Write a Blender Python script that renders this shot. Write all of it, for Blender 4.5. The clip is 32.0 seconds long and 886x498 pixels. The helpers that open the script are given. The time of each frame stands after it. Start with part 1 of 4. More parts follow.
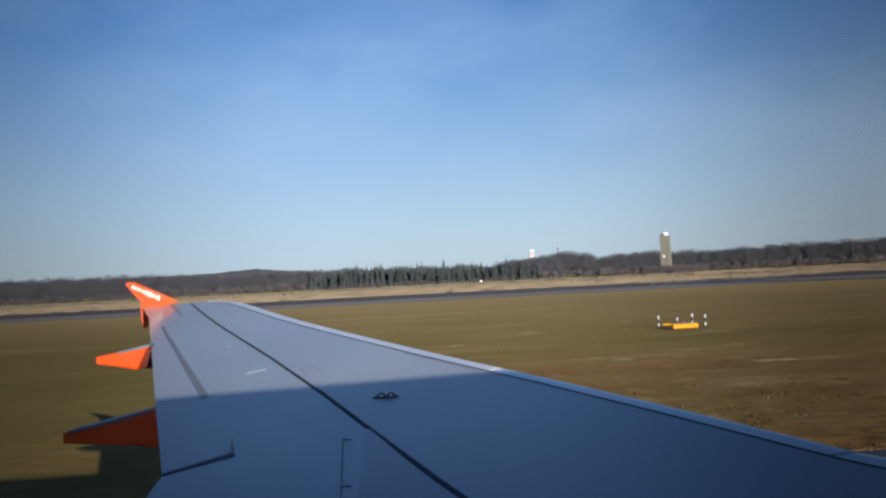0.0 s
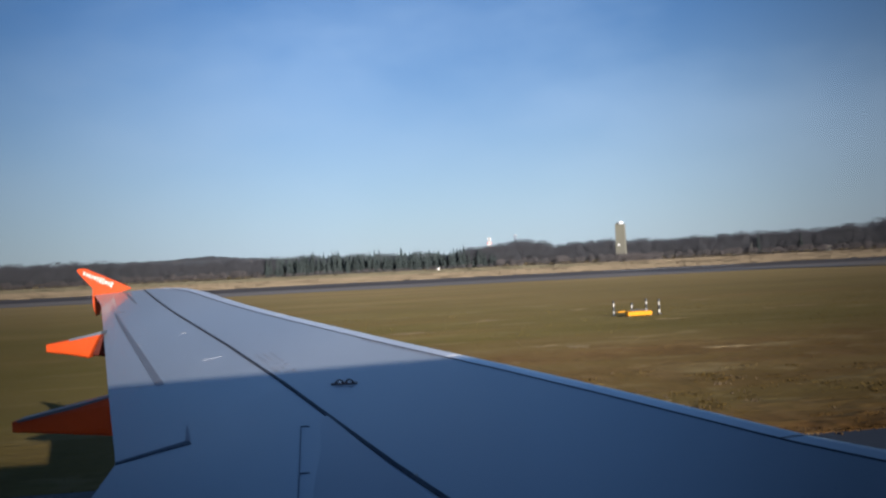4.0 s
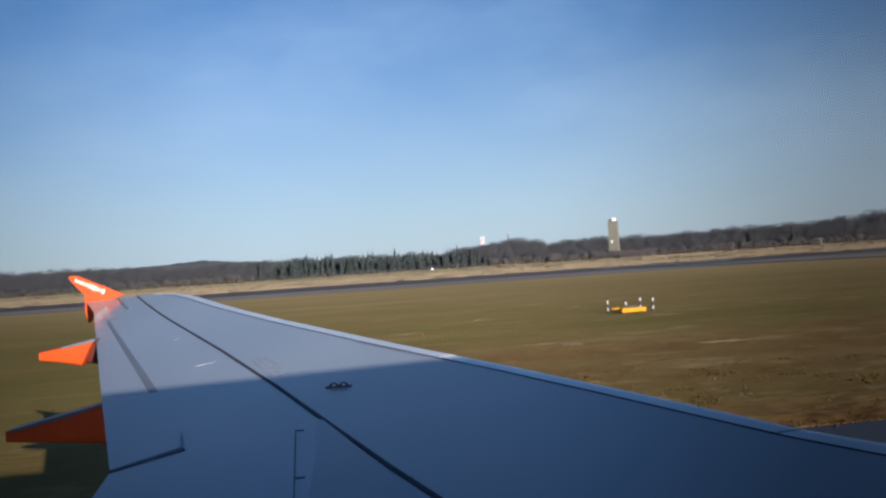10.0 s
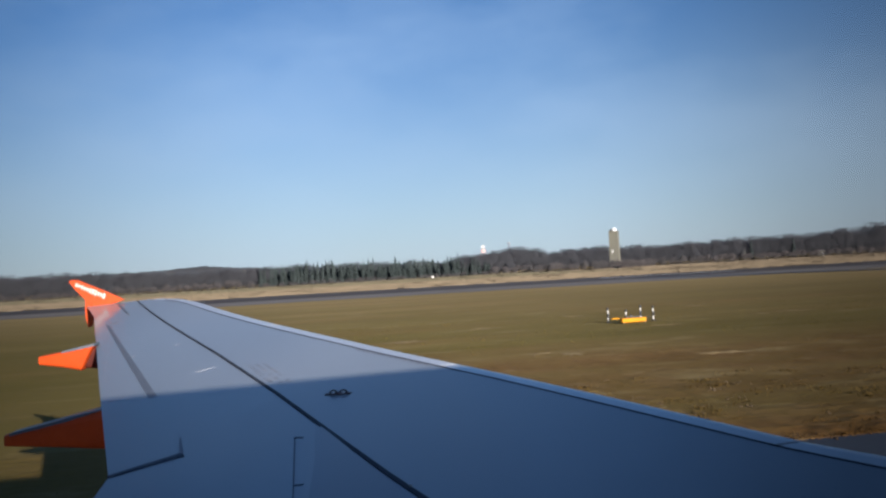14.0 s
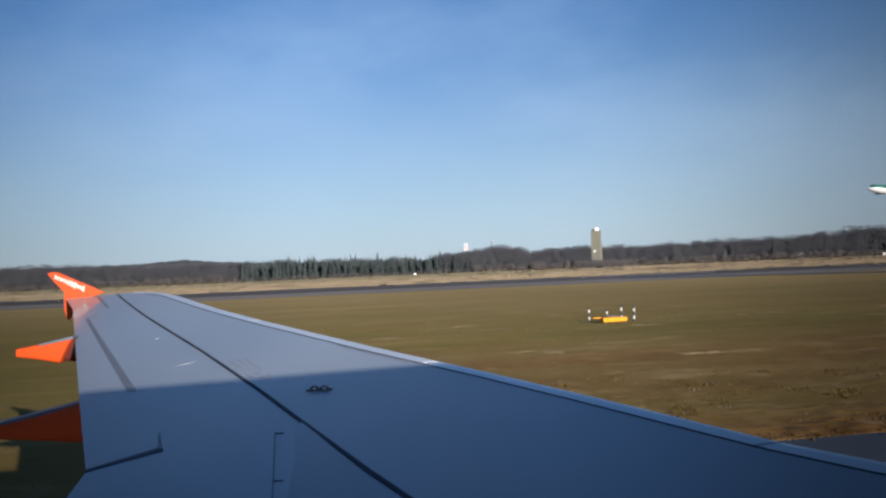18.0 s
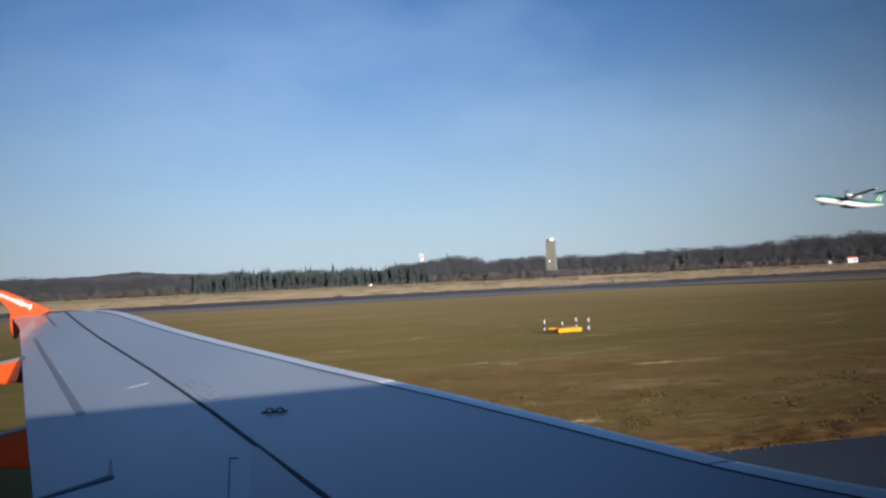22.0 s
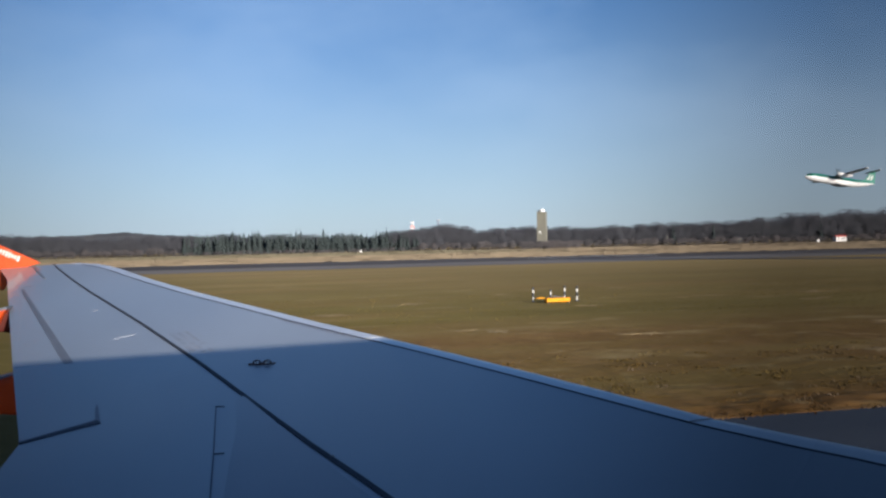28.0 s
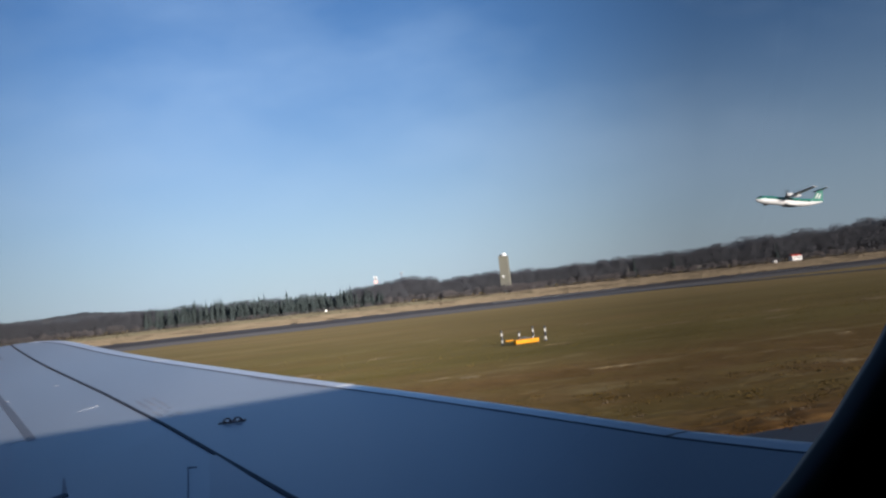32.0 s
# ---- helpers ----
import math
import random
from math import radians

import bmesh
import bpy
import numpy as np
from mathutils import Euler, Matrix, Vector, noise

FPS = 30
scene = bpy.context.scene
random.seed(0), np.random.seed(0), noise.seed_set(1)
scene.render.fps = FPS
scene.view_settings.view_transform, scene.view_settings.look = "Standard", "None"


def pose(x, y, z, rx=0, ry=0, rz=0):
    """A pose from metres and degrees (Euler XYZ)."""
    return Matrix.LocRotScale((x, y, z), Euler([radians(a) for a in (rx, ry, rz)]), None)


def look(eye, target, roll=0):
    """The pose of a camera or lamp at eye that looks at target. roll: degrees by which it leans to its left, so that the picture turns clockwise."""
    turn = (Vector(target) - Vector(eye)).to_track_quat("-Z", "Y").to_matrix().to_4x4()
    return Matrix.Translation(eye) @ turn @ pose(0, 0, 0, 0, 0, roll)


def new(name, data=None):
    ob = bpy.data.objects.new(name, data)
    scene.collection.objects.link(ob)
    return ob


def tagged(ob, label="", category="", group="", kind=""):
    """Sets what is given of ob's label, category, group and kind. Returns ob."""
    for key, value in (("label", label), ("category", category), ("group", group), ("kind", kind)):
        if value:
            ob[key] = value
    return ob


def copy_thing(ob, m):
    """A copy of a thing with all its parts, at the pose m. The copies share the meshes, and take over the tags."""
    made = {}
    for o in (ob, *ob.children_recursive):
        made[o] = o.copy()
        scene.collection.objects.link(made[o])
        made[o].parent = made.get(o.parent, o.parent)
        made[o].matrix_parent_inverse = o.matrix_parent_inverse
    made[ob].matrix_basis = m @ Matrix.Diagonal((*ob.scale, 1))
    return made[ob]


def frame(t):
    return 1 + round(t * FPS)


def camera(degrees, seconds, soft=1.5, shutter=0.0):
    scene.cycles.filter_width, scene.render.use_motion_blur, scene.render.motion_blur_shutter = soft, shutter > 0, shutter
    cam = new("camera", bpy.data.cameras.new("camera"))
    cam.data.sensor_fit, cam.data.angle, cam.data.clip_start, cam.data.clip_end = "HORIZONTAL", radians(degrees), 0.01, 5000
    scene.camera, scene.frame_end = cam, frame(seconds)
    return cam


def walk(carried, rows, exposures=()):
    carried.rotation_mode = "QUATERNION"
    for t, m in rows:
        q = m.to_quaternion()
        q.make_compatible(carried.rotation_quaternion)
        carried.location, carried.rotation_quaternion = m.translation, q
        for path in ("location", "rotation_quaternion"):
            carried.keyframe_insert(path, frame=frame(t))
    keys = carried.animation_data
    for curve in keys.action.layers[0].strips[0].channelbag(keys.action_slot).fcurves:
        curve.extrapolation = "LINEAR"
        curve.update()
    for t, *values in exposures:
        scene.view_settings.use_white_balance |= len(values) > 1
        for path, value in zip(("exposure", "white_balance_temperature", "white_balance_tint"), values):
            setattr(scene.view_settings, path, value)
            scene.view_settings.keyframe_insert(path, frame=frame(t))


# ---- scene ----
cam = camera(55.0, 32.0, soft=2.5)
PATH = [
    (0.0, pose(-0.001, 1.688, 4.416, 91.92, 2.86, -4.79)),
    (0.5, pose(-0.007, 1.692, 4.409, 92.00, 2.95, -5.04)),
    (1.0, pose(0.005, 1.691, 4.403, 91.75, 3.10, -5.13)),
    (1.5, pose(-0.002, 1.688, 4.404, 91.13, 2.99, -6.28)),
    (2.0, pose(-0.004, 1.702, 4.402, 90.86, 2.93, -7.37)),
    (2.5, pose(-0.007, 1.701, 4.407, 90.75, 2.56, -7.41)),
    (3.0, pose(-0.014, 1.698, 4.400, 90.92, 2.40, -7.48)),
    (3.5, pose(-0.016, 1.701, 4.405, 90.90, 2.50, -7.70)),
    (5.5, pose(0.002, 1.720, 4.402, 91.25, 3.72, -6.80)),
    (6.0, pose(0.004, 1.715, 4.403, 91.11, 3.66, -6.59)),
    (6.5, pose(0.001, 1.714, 4.403, 91.14, 3.72, -6.71)),
    (7.0, pose(-0.005, 1.714, 4.400, 91.01, 3.44, -6.94)),
    (7.5, pose(-0.009, 1.703, 4.400, 90.99, 3.40, -7.14)),
    (8.0, pose(-0.002, 1.711, 4.401, 90.98, 3.31, -7.41)),
    (8.5, pose(-0.007, 1.721, 4.403, 90.69, 2.99, -7.79)),
    (9.0, pose(-0.011, 1.710, 4.413, 90.81, 3.19, -7.72)),
    (9.5, pose(-0.006, 1.713, 4.411, 90.86, 3.59, -7.96)),
    (10.0, pose(-0.001, 1.713, 4.412, 90.93, 3.78, -8.09)),
    (10.5, pose(0.004, 1.705, 4.411, 90.98, 3.57, -8.12)),
    (11.0, pose(-0.004, 1.707, 4.414, 91.05, 3.24, -8.35)),
    (11.5, pose(0.003, 1.708, 4.409, 91.59, 3.81, -7.92)),
    (12.0, pose(0.001, 1.708, 4.416, 91.49, 3.72, -7.88)),
    (12.5, pose(-0.003, 1.717, 4.411, 91.35, 3.56, -7.88)),
    (13.0, pose(-0.010, 1.714, 4.419, 91.48, 3.38, -8.06)),
    (13.5, pose(-0.003, 1.719, 4.415, 91.49, 3.19, -7.98)),
    (14.0, pose(-0.007, 1.715, 4.412, 91.48, 3.19, -8.06)),
    (14.5, pose(-0.005, 1.696, 4.412, 91.79, 3.17, -8.19)),
    (16.5, pose(-0.012, 1.742, 4.413, 91.51, 2.89, -8.25)),
    (17.0, pose(-0.007, 1.721, 4.417, 91.14, 2.63, -8.91)),
    (17.5, pose(-0.010, 1.711, 4.417, 91.20, 2.52, -9.20)),
    (18.0, pose(-0.013, 1.718, 4.413, 91.24, 2.38, -9.25)),
    (18.5, pose(-0.009, 1.725, 4.408, 91.30, 2.14, -9.22)),
    (19.0, pose(-0.013, 1.722, 4.412, 91.23, 2.25, -9.72)),
    (19.2, pose(-0.013, 1.716, 4.425, 93.99, 4.13, -11.19)),
    (19.3, pose(-0.013, 1.713, 4.432, 93.43, 4.03, -12.08)),
    (19.4, pose(-0.013, 1.711, 4.438, 91.17, 4.18, -13.01)),
    (19.5, pose(-0.014, 1.708, 4.446, 89.08, 5.53, -14.31)),
    (19.7, pose(-0.014, 1.708, 4.453, 87.78, 6.11, -13.93)),
    (20.0, pose(-0.014, 1.710, 4.493, 91.06, 4.46, -12.24)),
    (20.5, pose(-0.015, 1.710, 4.472, 91.58, 4.01, -12.21)),
    (21.0, pose(-0.015, 1.710, 4.476, 91.69, 3.58, -12.19)),
    (21.5, pose(-0.016, 1.710, 4.485, 91.56, 2.55, -12.34)),
    (22.0, pose(-0.015, 1.710, 4.491, 91.82, 2.70, -12.22)),
    (22.5, pose(-0.016, 1.710, 4.497, 92.07, 2.59, -12.10)),
    (23.0, pose(-0.015, 1.710, 4.501, 92.08, 2.11, -12.08)),
    (23.5, pose(-0.016, 1.710, 4.491, 92.10, 2.15, -12.39)),
    (24.0, pose(-0.016, 1.710, 4.482, 92.10, 1.70, -12.43)),
    (24.5, pose(-0.014, 1.711, 4.460, 90.58, 3.26, -12.96)),
    (25.0, pose(-0.015, 1.711, 4.426, 89.09, 3.40, -13.81)),
    (25.5, pose(-0.014, 1.711, 4.430, 88.77, 1.60, -13.79)),
    (26.0, pose(-0.015, 1.710, 4.421, 89.41, 1.27, -13.47)),
    (26.5, pose(-0.016, 1.711, 4.418, 89.30, 1.34, -13.30)),
    (28.5, pose(-0.013, 1.711, 4.372, 89.87, 0.97, -12.58)),
    (29.0, pose(-0.013, 1.710, 4.350, 90.08, 0.39, -12.65)),
    (29.5, pose(-0.013, 1.711, 4.349, 90.42, 1.21, -13.18)),
    (30.0, pose(-0.013, 1.710, 4.325, 91.36, 1.87, -13.28)),
    (30.5, pose(-0.013, 1.712, 4.339, 91.48, 2.33, -14.47)),
    (31.0, pose(-0.012, 1.711, 4.319, 91.93, 3.82, -14.36)),
    (31.5, pose(-0.012, 1.712, 4.322, 92.04, 5.83, -14.17)),
    (32.0, pose(-0.012, 1.710, 4.290, 92.95, 6.14, -15.24)),
]
walk(cam, PATH, exposures=[(0.0, 1.36, 5430, 16), (32.0, 1.36, 5430, 16)])

# ---- world, sun, exposure ----
# the sun stands low behind the camera: its light runs outboard, a little aft and down
SUN_WAY = Vector((-0.36, 1.0, -0.25)).normalized()
sun_elev = math.asin(-SUN_WAY.z)
sun_azim = math.atan2(-SUN_WAY.x, -SUN_WAY.y)      # clockwise from +y

world = bpy.data.worlds.new("world")
scene.world = world
world.use_nodes = True
wn, wl = world.node_tree.nodes, world.node_tree.links
wn.clear()
w_out = wn.new("ShaderNodeOutputWorld")
w_bg = wn.new("ShaderNodeBackground")
w_sky = wn.new("ShaderNodeTexSky")
w_sky.sky_type = "NISHITA"
w_sky.sun_disc = False
w_sky.sun_elevation = sun_elev
w_sky.sun_rotation = sun_azim
w_sky.air_density = 1.0
w_sky.dust_density = 0.25
w_sky.ozone_density = 3.5
w_bg.inputs["Strength"].default_value = 0.041
# thin high cloud, a faint veil in long wisps
w_co = wn.new("ShaderNodeTexCoord")
w_map = wn.new("ShaderNodeMapping")
w_map.inputs["Scale"].default_value = (1.3, 1.3, 3.2)
w_map.inputs["Rotation"].default_value = (0.2, 0.5, 0.3)
w_noise = wn.new("ShaderNodeTexNoise")
w_noise.inputs["Scale"].default_value = 1.9
w_noise.inputs["Detail"].default_value = 5.0
w_noise.inputs["Roughness"].default_value = 0.55
w_ramp = wn.new("ShaderNodeMapRange")
w_ramp.inputs["From Min"].default_value = 0.42
w_ramp.inputs["From Max"].default_value = 0.78
w_ramp.inputs["To Max"].default_value = 0.44
w_mix = wn.new("ShaderNodeMix")
w_mix.data_type = "RGBA"
w_mix.inputs["B"].default_value = (5.7, 7.1, 8.0, 1)
wl.new(w_co.outputs["Generated"], w_map.inputs["Vector"])
wl.new(w_map.outputs["Vector"], w_noise.inputs["Vector"])
wl.new(w_noise.outputs["Fac"], w_ramp.inputs["Value"])
# ground haze pales the sky towards the horizon
w_sep = wn.new("ShaderNodeSeparateXYZ")
wl.new(w_co.outputs["Generated"], w_sep.inputs["Vector"])
w_low = wn.new("ShaderNodeMapRange")
w_low.interpolation_type = "SMOOTHSTEP"
w_low.inputs["From Min"].default_value, w_low.inputs["From Max"].default_value = 0.30, -0.02
w_low.inputs["To Min"].default_value, w_low.inputs["To Max"].default_value = 0.0, 0.72
wl.new(w_sep.outputs["Z"], w_low.inputs["Value"])
w_fade = wn.new("ShaderNodeMapRange")
w_fade.interpolation_type = "SMOOTHSTEP"
w_fade.inputs["From Min"].default_value, w_fade.inputs["From Max"].default_value = 0.62, 0.22
wl.new(w_sep.outputs["Z"], w_fade.inputs["Value"])
w_veil = wn.new("ShaderNodeMath")
w_veil.operation = "MULTIPLY"
wl.new(w_ramp.outputs["Result"], w_veil.inputs[0])
wl.new(w_fade.outputs["Result"], w_veil.inputs[1])
wl.new(w_veil.outputs["Value"], w_mix.inputs["Factor"])
wl.new(w_sky.outputs["Color"], w_mix.inputs["A"])
w_haze = wn.new("ShaderNodeMix")
w_haze.data_type = "RGBA"
w_haze.inputs["B"].default_value = (5.95, 6.75, 6.55, 1)
wl.new(w_low.outputs["Result"], w_haze.inputs["Factor"])
wl.new(w_mix.outputs["Result"], w_haze.inputs["A"])
wl.new(w_haze.outputs["Result"], w_bg.inputs["Color"])
wl.new(w_bg.outputs["Background"], w_out.inputs["Surface"])

sun_data = bpy.data.lights.new("sun", "SUN")
sun_data.energy = 5.0
sun_data.angle = radians(0.55)
sun_data.color = (1.0, 0.84, 0.62)
sun = new("sun", sun_data)
sun.matrix_world = look((0, -60, 40), Vector((0, -60, 40)) + SUN_WAY)

# ---- materials ----


def material(name, base, rough=0.7, metal=0.0, second=None, scale=4.0, stretch=(1, 1, 1), fine=None, bump=0.0, bump_scale=None, bump_dist=0.05, coat=0.0, object_random=0.0, island=0.0, spread=(0.35, 0.65), specular=None, coat_rough=0.12, grain=0.18):
    """A principled surface whose colour wanders between base and second at one scale and is grained at a finer one."""
    m = bpy.data.materials.new(name)
    m.use_nodes = True
    nt = m.node_tree
    n, l = nt.nodes, nt.links
    b = n["Principled BSDF"]
    b.inputs["Roughness"].default_value = rough
    b.inputs["Metallic"].default_value = metal
    b.inputs["Coat Weight"].default_value = coat
    b.inputs["Coat Roughness"].default_value = coat_rough
    if specular is not None:
        b.inputs["Specular IOR Level"].default_value = specular
    co = n.new("ShaderNodeTexCoord")
    mp = n.new("ShaderNodeMapping")
    mp.inputs["Scale"].default_value = stretch
    l.new(co.outputs["Object"], mp.inputs["Vector"])
    big = n.new("ShaderNodeTexNoise")
    big.inputs["Scale"].default_value = scale
    big.inputs["Detail"].default_value = 4.0
    l.new(mp.outputs["Vector"], big.inputs["Vector"])
    rng = n.new("ShaderNodeMapRange")
    rng.inputs["From Min"].default_value, rng.inputs["From Max"].default_value = spread
    l.new(big.outputs["Fac"], rng.inputs["Value"])
    mix = n.new("ShaderNodeMix")
    mix.data_type = "RGBA"
    mix.inputs["A"].default_value = (*base, 1)
    mix.inputs["B"].default_value = (*(second or [c * 0.85 for c in base]), 1)
    l.new(rng.outputs["Result"], mix.inputs["Factor"])
    small = n.new("ShaderNodeTexNoise")
    small.inputs["Scale"].default_value = fine or scale * 9
    small.inputs["Detail"].default_value = 3.0
    l.new(mp.outputs["Vector"], small.inputs["Vector"])
    val = n.new("ShaderNodeMapRange")
    val.inputs["To Min"].default_value, val.inputs["To Max"].default_value = 1 - grain, 1 + grain
    l.new(small.outputs["Fac"], val.inputs["Value"])
    hsv = n.new("ShaderNodeHueSaturation")
    l.new(mix.outputs["Result"], hsv.inputs["Color"])
    value = val.outputs["Result"]
    if object_random or island:
        src = n.new("ShaderNodeObjectInfo").outputs["Random"] if object_random else n.new("ShaderNodeNewGeometry").outputs["Random Per Island"]
        amount = object_random or island
        r2 = n.new("ShaderNodeMapRange")
        r2.inputs["To Min"].default_value, r2.inputs["To Max"].default_value = 1 - amount, 1 + amount
        l.new(src, r2.inputs["Value"])
        mul = n.new("ShaderNodeMath")
        mul.operation = "MULTIPLY"
        l.new(value, mul.inputs[0])
        l.new(r2.outputs["Result"], mul.inputs[1])
        value = mul.outputs["Value"]
    l.new(value, hsv.inputs["Value"])
    l.new(hsv.outputs["Color"], b.inputs["Base Color"])
    if bump:
        bp = n.new("ShaderNodeBump")
        bp.inputs["Strength"].default_value = bump
        bp.inputs["Distance"].default_value = bump_dist
        bs = small
        if bump_scale:
            bs = n.new("ShaderNodeTexNoise")
            bs.inputs["Scale"].default_value = bump_scale
            l.new(mp.outputs["Vector"], bs.inputs["Vector"])
        l.new(bs.outputs["Fac"], bp.inputs["Height"])
        l.new(bp.outputs["Normal"], b.inputs["Normal"])
    return m


WING = material("wing_grey_paint", (0.226, 0.244, 0.262), 0.38, 0.0, (0.202, 0.220, 0.238), 0.7, (1, 0.35, 1), 14, coat=0.42, coat_rough=0.09, specular=0.36, grain=0.03)
WING_PANEL = material("wing_panel_paint", (0.218, 0.236, 0.254), 0.38, 0.0, (0.195, 0.213, 0.231), 0.9, (1, 0.4, 1), 14, grain=0.03, coat=0.42, coat_rough=0.09, specular=0.40)
WALKWAY = material("walkway_paint", (0.156, 0.166, 0.190), 0.30, 0.0, (0.140, 0.150, 0.172), 1.2, fine=60, grain=0.05, coat=0.30, coat_rough=0.20, specular=0.35)
BARE = material("bare_aluminium", (0.82, 0.81, 0.78), 0.34, 0.55, (0.74, 0.73, 0.70), 1.5, (1, 0.4, 1), 30)
SLAT_GREY = material("slat_grey_paint", (0.60, 0.60, 0.595), 0.30, 0.35, (0.54, 0.54, 0.535), 1.5, (1, 0.4, 1), 30, grain=0.05, coat=0.5, coat_rough=0.15)
SEAL = material("black_sealant", (0.016, 0.019, 0.030), 0.7, 0.0, (0.026, 0.030, 0.042), 6, specular=0.25)
GAP = material("shadowed_gap", (0.058, 0.066, 0.09), 0.6, 0.0, (0.075, 0.083, 0.105), 6, specular=0.2)
STENCIL = material("worn_stencil_paint", (0.088, 0.090, 0.112), 0.45, 0.0, (0.165, 0.168, 0.190), 14, spread=(0.4, 0.6))
SCUFF = material("scuffed_paint", (0.55, 0.56, 0.58), 0.5, 0.0, (0.40, 0.41, 0.44), 20)
GREYSEAL = material("grey_seal_strip", (0.120, 0.134, 0.162), 0.5, 0.0, (0.100, 0.114, 0.140), 5)
ORANGE = material("orange_paint", (0.56, 0.072, 0.006), 0.5, 0.0, (0.50, 0.062, 0.006), 1.5, specular=0.3)
WHITE = material("white_paint", (0.80, 0.80, 0.78), 0.4, 0.0, (0.72, 0.72, 0.70), 2.0)
# shade under the wing put into the colour of the orange fairing's root
SHADE_MAROON = material("shaded_orange_maroon", (0.10, 0.018, 0.010), 0.6, 0.0, (0.07, 0.014, 0.009), 3, specular=0.2)
BRASS = material("brown_bronze_fitting", (0.11, 0.05, 0.034), 0.5, 0.2, (0.06, 0.034, 0.026), 20)
# outer skin is unseen; greyed to dim the light it bounces to the wing
SKIN = material("fuselage_low_bounce_grey", (0.36, 0.36, 0.36), 0.35, 0.0, (0.32, 0.32, 0.32), 0.6, coat=0.3)
LINING = material("cabin_lining_plastic", (0.10, 0.10, 0.11), 0.6, 0.0, (0.085, 0.085, 0.095), 5)
ASPHALT = material("asphalt", (0.027, 0.033, 0.046), 0.60, 0.0, (0.046, 0.053, 0.066), 0.25, (0.25, 1, 1), 22, bump=0.2, specular=0.22)
RUNWAY = material("runway_asphalt", (0.066, 0.059, 0.056), 0.9, 0.0, (0.088, 0.080, 0.076), 0.04, (0.12, 1, 1), 3, specular=0.08)
DRY = material("dry_tan_grass", (0.152, 0.121, 0.080), 0.95, 0.0, (0.112, 0.090, 0.060), 0.035, (0.25, 1, 1), 0.7, bump=1.0, bump_scale=1.2, bump_dist=0.2, specular=0.1)
VERGE = material("grey_runway_shoulder", (0.185, 0.170, 0.155), 0.95, 0.0, (0.135, 0.124, 0.114), 0.08, (0.2, 1, 1), 1.5, specular=0.1)
ROUGH = material("grey_olive_rough_grass", (0.115, 0.098, 0.062), 0.95, 0.0, (0.085, 0.078, 0.052), 0.05, (0.2, 1, 1), 1.0, bump=1.0, bump_scale=1.0, bump_dist=0.2, specular=0.1)
STRAW = material("flattened_pale_straw", (0.29, 0.218, 0.112), 0.95, 0.0, (0.20, 0.145, 0.066), 3.0, (0.5, 1, 1), 14, bump=0.6, bump_scale=9, bump_dist=0.04, specular=0.06)
TUFT_DRY = material("dry_grass_blades", (0.112, 0.084, 0.054), 0.9, 0.0, (0.084, 0.060, 0.036), 0.4, fine=9, island=0.20, specular=0.1)
# spruce and twig colours lifted towards blue-grey: distance haze put into them
SPRUCE = material("spruce_needles", (0.036, 0.047, 0.046), 0.95, 0.0, (0.050, 0.060, 0.057), 0.15, fine=1.5, island=0.12, specular=0.1)
SPRUCE_NEAR = material("spruce_edge_needles", (0.036, 0.047, 0.046), 0.95, 0.0, (0.050, 0.060, 0.057), 0.15, fine=1.5, object_random=0.12, specular=0.1)
TWIGS = material("hazed_winter_twigs", (0.056, 0.062, 0.072), 0.95, 0.0, (0.050, 0.053, 0.060), 0.03, fine=0.7, island=0.06, specular=0.1)
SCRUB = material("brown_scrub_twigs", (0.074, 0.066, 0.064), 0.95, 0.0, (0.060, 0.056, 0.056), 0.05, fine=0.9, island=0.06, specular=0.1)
TWIGS_NEAR = material("hazed_edge_twigs", (0.046, 0.048, 0.054), 0.95, 0.0, (0.042, 0.042, 0.047), 0.2, fine=0.9, object_random=0.05, specular=0.1)
BARK = material("grey_bark", (0.06, 0.05, 0.042), 0.95, 0.0, (0.04, 0.034, 0.03), 2.0, specular=0.1)
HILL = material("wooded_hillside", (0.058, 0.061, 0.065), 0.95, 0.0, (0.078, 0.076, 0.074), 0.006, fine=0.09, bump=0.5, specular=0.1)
CONCRETE = material("weathered_concrete", (0.148, 0.142, 0.108), 0.9, 0.0, (0.118, 0.113, 0.088), 0.12, (1, 1, 0.25), 2.0, bump=0.2)
STEEL = material("galvanised_steel", (0.35, 0.36, 0.37), 0.5, 0.6, (0.28, 0.29, 0.30), 2.0)
REDPAINT = material("red_paint", (0.50, 0.06, 0.03), 0.5, 0.0, (0.42, 0.05, 0.03), 2.0)
OFFWHITE = material("weathered_white_paint", (0.62, 0.60, 0.54), 0.6, 0.0, (0.52, 0.50, 0.45), 3.0)
YELLOW = material("yellow_paint", (0.56, 0.255, 0.002), 0.6, 0.0, (0.48, 0.210, 0.002), 2.5, specular=0.1)
BLACK = material("black_paint", (0.02, 0.02, 0.022), 0.5, 0.0, (0.03, 0.03, 0.03), 4)
GREEN = material("green_livery_paint", (0.018, 0.190, 0.130), 0.35, 0.0, (0.014, 0.160, 0.110), 0.8, coat=0.2)
DARKGLASS = material("dark_window_glass", (0.012, 0.014, 0.018), 0.08, 0.0, (0.018, 0.02, 0.024), 3)
WALL_WHITE = material("white_render_wall", (0.72, 0.70, 0.66), 0.85, 0.0, (0.62, 0.60, 0.56), 0.8)
GRAVEL = material("pale_gravel", (0.55, 0.46, 0.36), 0.95, 0.0, (0.30, 0.22, 0.13), 0.12, (0.3, 1, 1), 1.5, bump=1.0, bump_scale=1.5, bump_dist=0.8)
